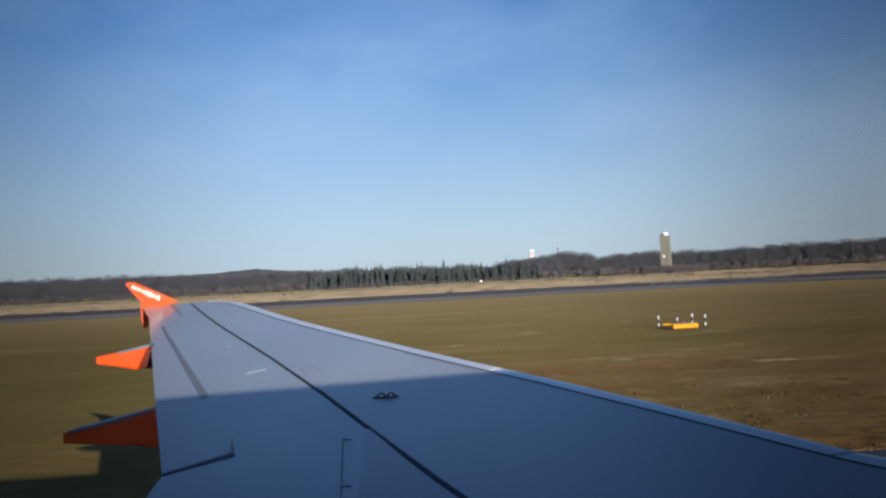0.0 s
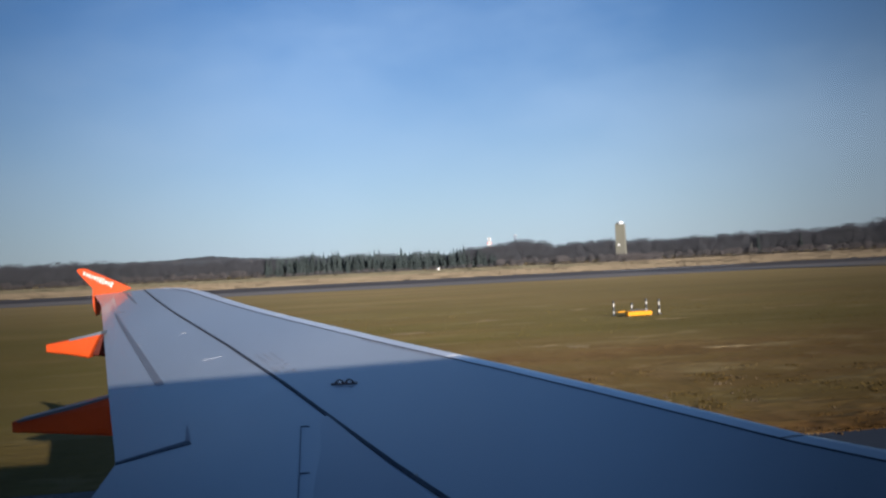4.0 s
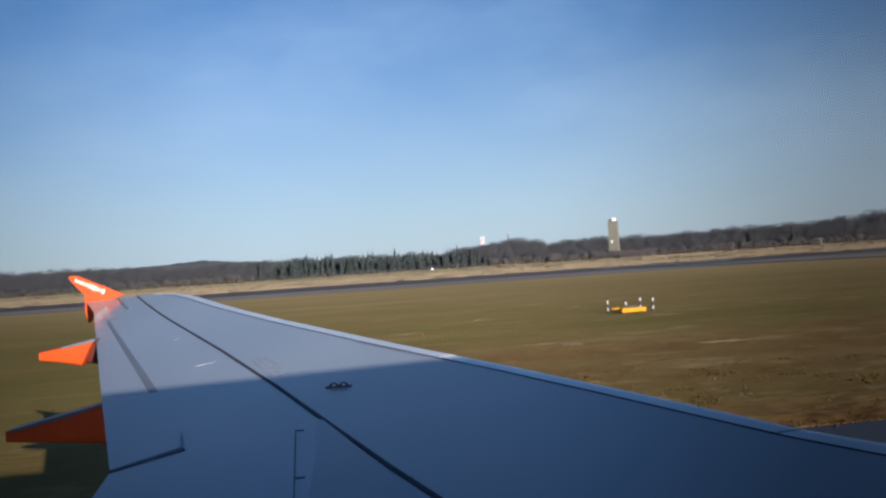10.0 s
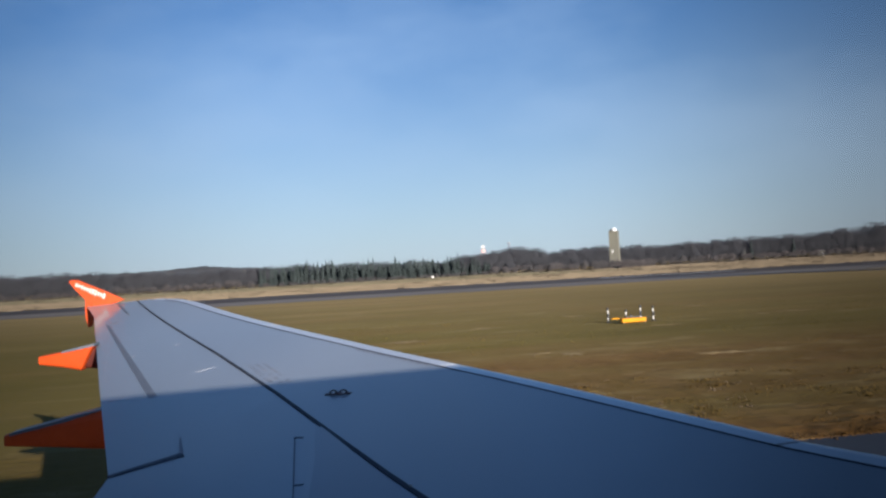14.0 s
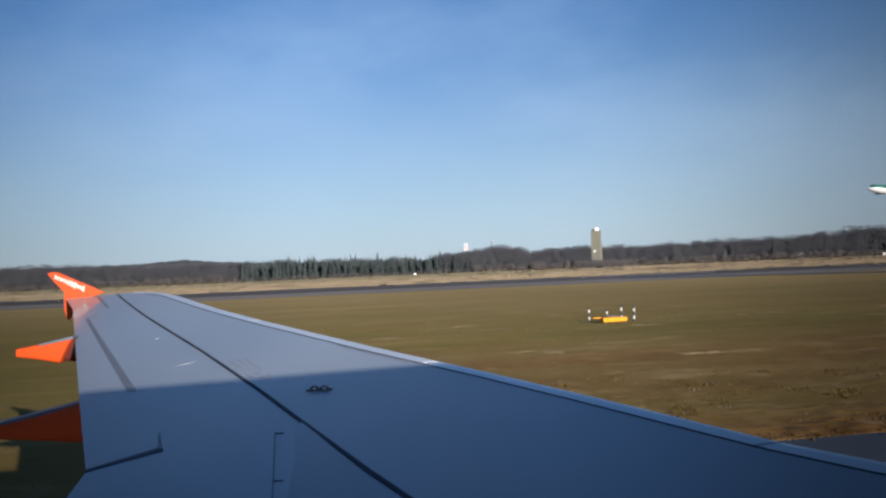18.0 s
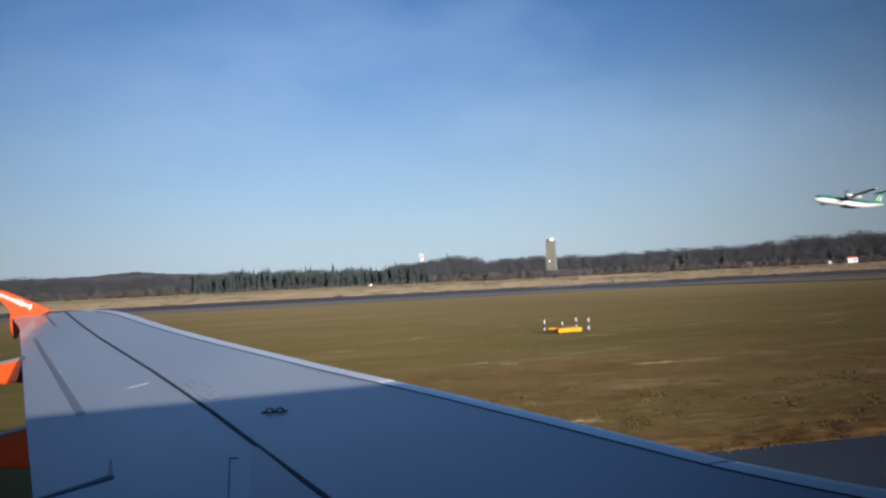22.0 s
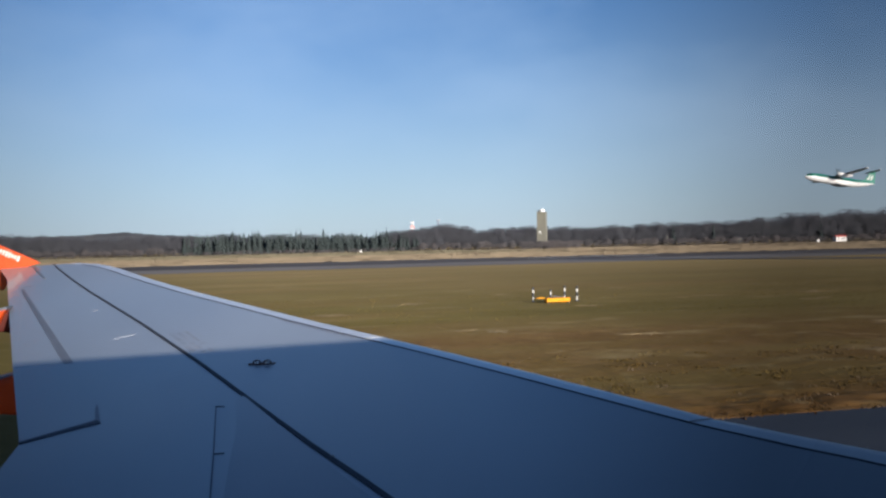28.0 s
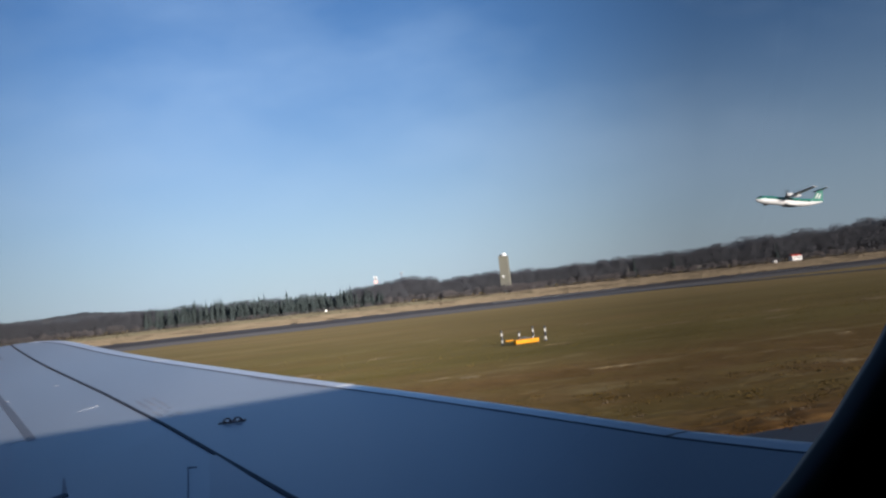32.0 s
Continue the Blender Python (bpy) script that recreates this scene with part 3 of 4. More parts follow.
part("walkway", prism_bm([(-0.11, 8.20), (-0.07, 8.19), (0.47, 6.45), (1.08, 4.6), (-0.25, 4.6), (-0.15, 6.94), (-0.12, 7.43), (-0.125, 8.0)],
     lambda x, y: wing_z(x, y) - 0.01, lambda x, y: wing_z(x, y) + 0.009), WALKWAY, wing, "darker walkway paint")
part("hatch_seam", path_bm([(-0.265, 8.03), (-0.257, 7.5), (-0.249, 7.05), (-0.24, 6.0), (-0.23, 5.0)], 0.0065, 0.0105), GAP, wing)
part("hatch_seam", strip_bm((-0.268, 8.02), (-0.205, 7.99), 0.011, None, 0.0105), GAP, wing)
part("hatch_seam", strip_bm((-0.25, 7.06), (-0.186, 7.05), 0.011, None, 0.0105), GAP, wing)

# two lines of worn stencilling, no longer legible: broken bars
rnd = random.Random(4)
for row in range(3):
    for k in range(13):
        if rnd.random() < 0.22:
            continue
        t0, wide_bar = k / 13, rnd.uniform(0.038, 0.056)
        a, b = Vector((-0.80 + row * 0.075, 10.70)), Vector((-0.47 + row * 0.075, 9.64))
        p = a.lerp(b, t0 + rnd.uniform(0, 0.02))
        q = a.lerp(b, t0 + rnd.uniform(0.035, 0.07))
        part("stencil_bar", strip_bm(p, q, wide_bar, wide_bar * rnd.uniform(0.5, 1), 0.001), STENCIL, wing)
for p, q, w in (((-1.34, 10.70), (-1.16, 10.81), 0.011), ((-1.82, 12.37), (-1.765, 12.42), 0.020), ((-2.25, 11.95), (-2.21, 11.98), 0.012)):
    part("scuff", strip_bm(p, q, w, w * 0.35, 0.0015), SCUFF, wing, "pale scuff mark on the paint")

for k in range(11):
    y = 10.80 - k * 0.105
    x = le(y) - slat(y) - 0.05
    part("stencil_bar", strip_bm((x, y), (le(y - 0.075) - slat(y) - 0.05, y - 0.075), rnd.uniform(0.022, 0.034), None, 0.001), STENCIL, wing)
part("seam_bolt", tube_bm((BOLT[0], BOLT[1], wing_z(*BOLT) + 0.004), (BOLT[0], BOLT[1], wing_z(*BOLT) + 0.016), 0.011, 0.009, 10), STEEL, wing, "small bright bolt head in the seam")

# tie-down fitting: a low bracket with two humps
bm = bmesh.new()
cl, cr = Vector((-0.015, 9.12)), Vector((0.163, 9.06))
for f in (0.28, 0.75):
    c2 = cl.lerp(cr, f)
    pts = []
    for k in range(9):
        a = math.pi * k / 8
        p = c2 + (cr - cl).normalized() * 0.034 * math.cos(a)
        pts.append(Vector((p.x, p.y, wing_z(p.x, p.y) + 0.008 + 0.026 * math.sin(a))))
    for a, b in zip(pts, pts[1:]):
        tube_bm(a, b, 0.007, None, 6, bm)
fit = part("tie_down_fitting", bm, BRASS, wing, "brown two-humped tie-down fitting")
part("fitting_base", strip_bm(cl - Vector((0.02, 0)), cr + Vector((0.02, 0)), 0.045, None, 0.008), BRASS, fit)
for f in (0.28, 0.75):
    c2 = cl.lerp(cr, f)
    part("fitting_bolt", tube_bm((c2.x, c2.y, wing_z(c2.x, c2.y)), (c2.x, c2.y, wing_z(c2.x, c2.y) + 0.026), 0.012), WHITE, fit)

# wingtip fence
FENCE = [(-3.26, 4.235), (-3.45, 4.335), (-3.98, 4.595), (-4.07, 4.60), (-4.13, 4.575), (-4.02, 4.43), (-3.87, 4.27), (-3.885, 4.10), (-3.89, 3.98), (-3.85, 3.81), (-3.79, 3.83), (-3.70, 4.06), (-3.5, 4.16)]
bm = bmesh.new()
a = [bm.verts.new((x, 16.385, z)) for x, z in FENCE]
b = [bm.verts.new((x, 16.435, z)) for x, z in FENCE]
bm.faces.new(a)
bm.faces.new(b[::-1])
for i in range(len(FENCE)):
    bm.faces.new((a[i], b[i], b[(i + 1) % len(FENCE)], a[(i + 1) % len(FENCE)]))
bmesh.ops.bevel(bm, geom=list(bm.edges), offset=0.008, segments=1, affect="EDGES")
fence = part("wingtip_fence", bm, ORANGE, wing, "bright orange wingtip fence")
# the wingtip mark: plain slanting bars along the fence's upper edge
for k in range(11):
    f = k / 10
    h = (0.064, 0.060, 0.066, 0.062, 0.066, 0.090, 0.094, 0.104, 0.066, 0.066, 0.098)[k]
    bm = box_bm((0.023 if k % 2 else 0.029, 0.006, h), (0, 0, 0))
    for v in bm.verts:
        v.co.x += v.co.z * 0.3
        v.co = Vector((-4.00 + 0.42 * f, 16.380, 4.515 - 0.205 * f)) + Vector((v.co.x, v.co.y, v.co.z - 0.49 * v.co.x))
    part("logo_bar", bm, WALL_WHITE, fence, "white logo bar")


def fairing_bm(y, stations, half, slant=0.0):
    """A canoe-shaped fairing: stations of x, bottom, top and relative width; the last may slant forward at the top."""
    out = []
    for i, (x, z0, z1, w) in enumerate(stations):
        lean = slant if i >= len(stations) - 2 else 0.0
        zc, hh = (z0 + z1) / 2, (z1 - z0) / 2
        out.append([(x + lean * hh * math.copysign(abs(math.sin(a)) ** 0.35, math.sin(a)), y + half * w * math.copysign(abs(math.cos(a)) ** 0.35, math.cos(a)), zc + hh * math.copysign(abs(math.sin(a)) ** 0.35, math.sin(a))) for a in [2 * math.pi * (k + 0.5) / 16 for k in range(16)]])
    return loft_bm(out)


part("flap_track_fairing", fairing_bm(12.92, ((-3.53, 3.53, 3.63, 0.35), (-3.25, 3.482, 3.675, 0.68), (-2.945, 3.43, 3.735, 1.0), (-2.93, 3.44, 3.73, 0.8)), 0.15, 0.5), ORANGE, wing, "orange flap track fairing in the sun")
part("fairing_root", fairing_bm(12.96, ((-2.98, 3.45, 3.70, 0.8), (-2.2, 3.36, 3.68, 0.9), (-1.2, 3.40, 3.60, 0.5)), 0.10), SHADE_MAROON, wing, "fairing root under the wing, shade painted in as maroon")
# added grey strip: sky light on the orange fairing's top put into colour
part("fairing_skylight_strip", prism_bm([(-3.24, 12.80), (-3.24, 13.04), (-2.85, 13.06), (-2.85, 12.79)], lambda x, y: 3.66 + (x + 3.24) * 0.16, lambda x, y: 3.682 + (x + 3.24) * 0.19), GREYSEAL, wing, "grey strip for the sky light on the fairing's top")
part("flap_track_fairing", fairing_bm(9.98, ((-2.92, 3.05, 3.15, 0.4), (-2.5, 3.012, 3.235, 0.7), (-2.05, 2.965, 3.335, 1.0), (-1.6, 2.95, 3.33, 1.0), (-0.8, 3.0, 3.2, 0.6)), 0.17), ORANGE, wing, "orange flap track fairing in the shade")

# the same painted sky light on the inner fairing
part("fairing_skylight_strip", prism_bm([(-2.86, 9.87), (-2.86, 10.09), (-1.75, 10.13), (-1.75, 9.83)], lambda x, y: 3.145 + (x + 2.86) * 0.19, lambda x, y: 3.168 + (x + 2.86) * 0.205), GREYSEAL, wing, "grey strip for the sky light on the fairing's top")

# fuselage with the window that the camera looks through
FZ, FR, FI = 3.85, 2.0, 1.935
WX0, WX1, WZ0, WZ1 = -0.36, 0.38, 4.10, 4.72
A0, A1 = math.asin((WZ0 - FZ) / FR), math.asin((WZ1 - FZ) / FR)
angles = sorted([A0 + (A1 - A0) * k / 6 for k in range(7)] + [A1 + (2 * math.pi - (A1 - A0)) * k / 60 for k in range(1, 60)])
stations = [-16.0, -13.0, -9.0, -5.0, -2.0, WX0, WX1, 2.0, 5.0, 9.0, 13.0, 15.0]
scales = [0.62, 0.9, 1, 1, 1, 1, 1, 1, 1, 1, 1, 0.86]


def shell_bm(r):
    bm = bmesh.new()
    rows = []
    for x, k in zip(stations, scales):
        rise = (1 - k) * 1.1 if x < 0 else -(1 - k) * 0.5
        rows.append([bm.verts.new((x, r * k * math.cos(a), FZ + rise + r * k * math.sin(a))) for a in angles])
    n = len(angles)
    for i, (p, q) in enumerate(zip(rows, rows[1:])):
        for j in range(n):
            if stations[i] == WX0 and A0 - 1e-6 <= angles[j] < A1 - 1e-6:
                continue
            bm.faces.new((p[j], p[(j + 1) % n], q[(j + 1) % n], q[j]))
    bm.faces.new(rows[0])
    bm.faces.new(rows[-1][::-1])
    return bm


part("fuselage", shell_bm(FR), SKIN, airliner, "pale grey fuselage barrel", smooth=True)
part("cabin_lining", shell_bm(FI), LINING, airliner, "dark cabin lining", smooth=True)

WIN_X, WIN_Z, WIN_W, WIN_H, WIN_P = 0.010, 4.400, 0.187, 0.220, 2.0


def on_shell(x, z, r):
    return (x, math.sqrt(r * r - (z - FZ) ** 2), z)


outer_rect, hole = [], []
N = 64
for k in range(N):
    a = 2 * math.pi * k / N
    ca, sa = math.cos(a), math.sin(a)
    hole.append((WIN_X + WIN_W * math.copysign(abs(ca) ** (2 / WIN_P), ca), WIN_Z + WIN_H * math.copysign(abs(sa) ** (2 / WIN_P), sa)))
    m = max(abs(ca), abs(sa))
    outer_rect.append(((WX0 + WX1) / 2 + (WX1 - WX0) / 2 * ca / m, (WZ0 + WZ1) / 2 + (WZ1 - WZ0) / 2 * sa / m))
wide = hole
hole = [(WIN_X + (x - WIN_X) * 1.55, WIN_Z + (z - WIN_Z) * 1.28) for x, z in wide]
verts = [on_shell(x, z, FR) for x, z in outer_rect] + [on_shell(x, z, FR) for x, z in hole] + [on_shell(x, z, FI) for x, z in wide] + [on_shell(x, z, FI) for x, z in outer_rect]
faces = []
for ring in range(3):
    for k in range(N):
        faces.append((ring * N + k, ring * N + (k + 1) % N, (ring + 1) * N + (k + 1) % N, (ring + 1) * N + k))
win = mesh("cabin_window", verts, faces, LINING, airliner, "dark window surround of the cabin wall")
bm = bmesh.new()
rings = []
for k in range(N):
    (x0, z0), (x1, z1) = wide[k - 1], wide[(k + 1) % N]
    c = Vector(on_shell(*wide[k], FI))
    side = Vector((z1 - z0, 0, x0 - x1)).normalized()
    rings.append([bm.verts.new(c + side * 0.006 * math.cos(a) + Vector((0, 0.006 * math.sin(a), 0))) for a in [2 * math.pi * q / 8 for q in range(8)]])
for k in range(N):
    p, q = rings[k], rings[(k + 1) % N]
    for i in range(8):
        bm.faces.new((p[i], p[(i + 1) % 8], q[(i + 1) % 8], q[i]))
part("window_rim", bm, BLACK, win, "black rounded window rim", smooth=True)
pane = mesh("window_pane", [on_shell(x, z, FR - 0.02) for x, z in hole], [tuple(range(N))], PANE, win, "acrylic pane with a vignette painted towards its sides")
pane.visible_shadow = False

# landing gear on the taxiway
for gx, gy in ((-1.9, 3.8), (-1.9, -3.8), (10.8, 0.0)):
    leg = part("landing_gear", tube_bm((gx, gy, 0.55), (gx, gy, 2.4), 0.14, 0.16, 12), STEEL, airliner, "steel landing gear leg")
    for dy in (-0.32, 0.32):
        part("wheel", tube_bm((gx, gy + dy - 0.16, 0.56), (gx, gy + dy + 0.16, 0.56), 0.545, None, 24), BLACK, leg, "black tyre")

# ---- woods beyond the runway ----


def wood(name, trees, build, mat, label):
    """Many trees as one sheet of woodland."""
    V, Fc = [], []
    count = 0
    for tr in trees:
        v, f = build(*tr)
        V.append(v)
        Fc.append(f + count)
        count += len(v)
    V, Fc = np.concatenate(V), np.concatenate(Fc)
    ob = mesh(name, V.tolist(), Fc.tolist(), mat)
    return tagged(ob, label, "woodland", kind="stuff")


rs = np.random.RandomState(11)


def spruce(x, y, h, w):
    """Seven ragged skirts of drooping branches."""
    v, f = [], []
    tiers = 7
    for t in range(tiers):
        z0 = h * (0.08 + 0.80 * t / tiers)
        z1 = min(h, z0 + h * 0.28)
        r = w * (1 - t / (tiers + 0.6)) * rs.uniform(0.85, 1.1)
        base = len(v)
        v.append((x, y, z1))
        k = 9
        a0 = rs.uniform(0, 6.28)
        for i in range(k):
            a = a0 + 2 * math.pi * i / k
            rr = r * (1.0 if i % 2 else 0.55) * rs.uniform(0.8, 1.15)
            v.append((x + rr * math.cos(a), y + rr * math.sin(a), z0 - (0.10 * h / tiers if i % 2 else -0.2)))
        f += [(base, base + 1 + i, base + 1 + (i + 1) % k) for i in range(k)]
    return np.array(v), np.array(f)


def bare_tree(x, y, h, w):
    """Trunk, limbs and a loose crown of fine twigs gathered in soft clumps under a domed outline."""
    v, f = [], []

    def quad(p, q, r):
        b = len(v)
        d = np.array(q) - p
        s = np.cross(d, (0.3, 1, 0.1))
        s = s / (np.linalg.norm(s) + 1e-6) * r
        v.extend([p - s, p + s, q + s * 0.4, q - s * 0.4])
        f.extend([(b, b + 1, b + 2), (b, b + 2, b + 3)])
    fork = np.array((x, y, h * 0.3))
    quad(np.array((x, y, 0.0)), fork, 0.02 * h)
    clumps = 13
    for c in range(clumps):
        a = 2.4 * c + rs.uniform(-0.4, 0.4)
        out = math.sqrt((c + 0.3) / clumps)
        centre = np.array((x + w * 0.85 * out * math.cos(a), y + w * 0.6 * out * math.sin(a), h * (0.36 + 0.46 * math.sqrt(max(0.0, 1 - out * out))) * rs.uniform(0.86, 1.06)))
        quad(fork, centre, 0.010 * h)
        rad = w * rs.uniform(0.45, 0.66)
        n = 54
        d = rs.normal(size=(n, 3))
        d /= np.linalg.norm(d, axis=1)[:, None]
        p = centre + d * rad * rs.uniform(0.5, 1.1, size=(n, 1)) * (1, 1, 1.15)
        p[:, 2] = np.clip(p[:, 2], 0.2, h * 1.04)
        # twigs are turned to face the camera's side, so their shading evens out
        face = d * 0.2 + (p - (x, y, h * 0.3)) / (w, w, h * 0.6) * 0.35 + (0, -0.7, 0.35) + rs.normal(size=(n, 3)) * 0.1
        e = np.cross(face, rs.normal(size=(n, 3)))
        e = e / np.linalg.norm(e, axis=1)[:, None] * (h * 0.050) * rs.uniform(0.7, 1.3, size=(n, 1))
        g = np.cross(e, face)
        g = g / np.linalg.norm(g, axis=1)[:, None] * (h * 0.035)
        for k in range(n):
            b = len(v)
            v.extend([p[k] - g[k], p[k] + g[k], p[k] + e[k]])
            f.append((b, b + 1, b + 2))
    return np.array(v), np.array(f)


SP_X = (-50, -31, 7, 63, 104, 125)
SP_H = (14.0, 15.5, 14.6, 14.6, 14.4, 13.0)
rows = []
for row in (2, 3, 4):
    x = -42.0
    while x < 118:
        h = float(np.interp(x, SP_X, SP_H)) * rs.uniform(0.74, 1.04)
        rows.append((x, 600 + row * 7 + rs.uniform(-2, 2), h, rs.uniform(2.3, 3.6)))
        x += rs.uniform(1.6, 5.0)
wood("spruce_wood", rows, spruce, SPRUCE, "dark green spruce plantation with pointed tops")

TR_X = (-900, -347, -320, -258, -200, -100, 95, 124, 145, 166, 205, 230, 275, 343, 390, 426, 451, 471, 503, 540, 568, 600, 642, 900)
TR_H = (20, 17, 16, 15, 14.5, 12.5, 11.0, 14.5, 16, 11.5, 14, 13, 14, 15, 15.5, 18, 20, 18.5, 22, 23, 26, 24, 27, 28)


def edge_height(x):
    return float(np.interp(x, TR_X, TR_H)) * rs.uniform(0.86, 1.20)


rows = []
for row in (1, 2, 3):
    x = -620.0
    while x < 900:
        if -40 < x < 95 and row < 2:
            x = 95.0
        h = edge_height(x)
        rows.append((x, 606 + row * 9 + rs.uniform(-3, 3), h, h * rs.uniform(0.40, 0.58)))
        x += h * rs.uniform(0.30, 0.52)
x = -620.0
while x < 900:                                # the first row, past the stretch of single trees
    if -330 < x < 620:
        x = 620.0
    h = edge_height(x)
    rows.append((x, 606 + rs.uniform(-3, 3), h, h * rs.uniform(0.40, 0.58)))
    x += h * rs.uniform(0.30, 0.52)
wood("bare_wood", rows, bare_tree, TWIGS, "leafless winter woodland edge, blue-grey with painted haze")


def arrays_part(name, v, f, mat, parent, label=""):
    return mesh(name, np.asarray(v).tolist(), np.asarray(f).tolist(), mat, parent, label)


def single_spruce(seed):
    """One spruce, 13 m tall: a thin trunk and thirteen drooping whorls of branches, ragged and leaving gaps."""
    r = np.random.RandomState(seed)
    ob = thing("spruce_tree", "dark green pointed spruce at the edge of the plantation", "tree", group="spruces along the field")
    part("trunk", tube_bm((0, 0, 0), (0, 0, 11.5), 0.17, 0.03, 7), BARK, ob, "grey-brown trunk")
    v, f = [], []
    tiers = 13
    for t in range(tiers):
        s = t / (tiers - 1)
        z0 = 0.7 + 11.2 * s
        reach = (2.9 * (1 - s) ** 0.85 + 0.16) * r.uniform(0.78, 1.15)
        k = 8
        a0 = r.uniform(0, 6.28)
        for i in range(k):
            if r.rand() < 0.08:
                continue
            a = a0 + 2 * math.pi * i / k + r.uniform(-0.15, 0.15)
            q = reach * r.uniform(0.7, 1.2)
            c, sn = math.cos(a), math.sin(a)
            wd = 0.30 * q + 0.10
            rise = 1.35 * (1 - 0.4 * s)
            b = len(v)
            v += [(0, 0, z0 + rise), (0.55 * q * c - wd * sn, 0.55 * q * sn + wd * c, z0 + 0.35 * rise), (q * c, q * sn, z0 - 0.18 * q), (0.55 * q * c + wd * sn, 0.55 * q * sn - wd * c, z0 + 0.35 * rise), (0.3 * q * c, 0.3 * q * sn, z0 - 0.10)]
            f += [(b, b + 1, b + 2), (b, b + 2, b + 3), (b + 4, b + 2, b + 1), (b + 4, b + 3, b + 2)]
    b = len(v)
    v += [(-0.14, 0, 11.4), (0.14, 0, 11.4), (0, 0.14, 11.4), (0, 0, 13.2)]
    f += [(b, b + 1, b + 3), (b + 1, b + 2, b + 3), (b + 2, b, b + 3)]
    arrays_part("crown", v, f, SPRUCE_NEAR, ob, "dark drooping needled branches")
    return ob


def single_bare_tree(seed):
    """One leafless tree, 14 m tall: trunk, forking limbs and a domed crown of many fine twigs."""
    r = np.random.RandomState(seed)
    ob = thing("bare_tree", "leafless grey-brown tree at the edge of the wood", "tree", group="bare trees along the field")
    bm = tube_bm((0, 0, 0), (0.1, 0, 4.4), 0.30, 0.20, 7)
    v, f = [], []
    clumps = 15
    for c in range(clumps):
        a = 2.4 * c + r.uniform(-0.4, 0.4)
        out = math.sqrt((c + 0.3) / clumps)
        cz = 14 * (0.20 + 0.62 * math.sqrt(max(0.0, 1 - out ** 4))) * r.uniform(0.62, 1.06)
        centre = np.array((5.6 * out * math.cos(a), 3.8 * out * math.sin(a), cz))
        fork = (0.1, 0, 3.2 + 1.2 * r.rand())
        tube_bm(fork, centre, 0.12, 0.04, 5, bm)
        rad = r.uniform(2.8, 4.0)
        n = 120
        d = r.normal(size=(n, 3))
        d /= np.linalg.norm(d, axis=1)[:, None]
        p = centre + d * rad * r.uniform(0.35, 1.1, size=(n, 1)) * (1, 1, 1.1)
        p[:, 2] = np.clip(p[:, 2], 0.3, 14.6)
        # crown faces lean towards the camera's side to flatten their shading
        face = d * 0.2 + (p - (0, 0, 4.2)) / (7, 7, 8.4) * 0.3 + (0.15, -0.8, 0.3) + r.normal(size=(n, 3)) * 0.15
        e = np.cross(face, r.normal(size=(n, 3)))
        e = e / np.linalg.norm(e, axis=1)[:, None] * 0.62 * r.uniform(0.6, 1.3, size=(n, 1))
        g = np.cross(e, face)
        g = g / np.linalg.norm(g, axis=1)[:, None] * 0.31
        b = len(v)
        v += np.stack([p - g, p + g, p + e], 1).reshape(-1, 3).tolist()
        f += (b + np.arange(3 * n).reshape(-1, 3)).tolist()
    part("trunk", bm, BARK, ob, "grey trunk with forking limbs")
    arrays_part("crown", v, f, TWIGS_NEAR, ob, "fine leafless twigs")
    return ob


def stand(kinds, places):
    """The first trees take the first places; the rest are copies, turned and scaled."""
    for k, (x, y, sx, sz) in enumerate(places):
        m = pose(x, y, 0, 0, 0, rs.uniform(-28, 28)) @ Matrix.Diagonal((sx, sx, sz, 1))
        if k < len(kinds):
            kinds[k].matrix_basis = m
        else:
            copy_thing(kinds[k % len(kinds)], m @ Matrix.Diagonal([1 / c for c in kinds[k % len(kinds)].matrix_basis.to_scale()] + [1]))


places = []
for row in (0, 1):
    x = -42.0
    while x < 118:
        tall = 1.20 if rs.rand() < 0.22 else 1.0
        h = float(np.interp(x, SP_X, SP_H)) * rs.uniform(0.72, 1.08) * tall
        places.append((x, 600 + row * 7 + rs.uniform(-2, 2), rs.uniform(0.72, 1.15), h / 13.0))
        x += rs.uniform(1.8, 5.6)
stand([single_spruce(40 + k) for k in range(7)], places)
places = []
x = -330.0
while x < 620:
    if -40 < x < 95:
        x = 95.0
    h = edge_height(x)
    places.append((x, 606 + rs.uniform(-2, 2), h / 14.0 * rs.uniform(0.8, 1.15), h / 14.0))
    x += h * rs.uniform(0.14, 0.32)
stand([single_bare_tree(60 + k) for k in range(8)], places)
for x, sx, sz in ((318, 0.75, 1.42), (352, 0.8, 1.30), (447, 0.9, 1.55)):
    lone = single_spruce(90 + int(x))
    lone["label"] = "lone dark spruce standing among bare trees"
    lone.matrix_basis = pose(x, 599, 0) @ Matrix.Diagonal((sx, sx, sz, 1))
# low scrub along the edge, taller at the tower's foot
rows = [(x + rs.uniform(-2, 2), 594 + rs.uniform(-4, 3), rs.uniform(2.6, 6.0) * (0.5 if -48 < x < 120 else 1.0), rs.uniform(1.8, 3.2)) for x in np.arange(-500, 800, 2.6)]
rows += [(x + rs.uniform(-1, 1), 492 + rs.uniform(-2, 2), rs.uniform(3.2, 5.4), rs.uniform(1.8, 2.8)) for x in np.arange(161, 196, 1.5)]
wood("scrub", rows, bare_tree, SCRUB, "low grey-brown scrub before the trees")


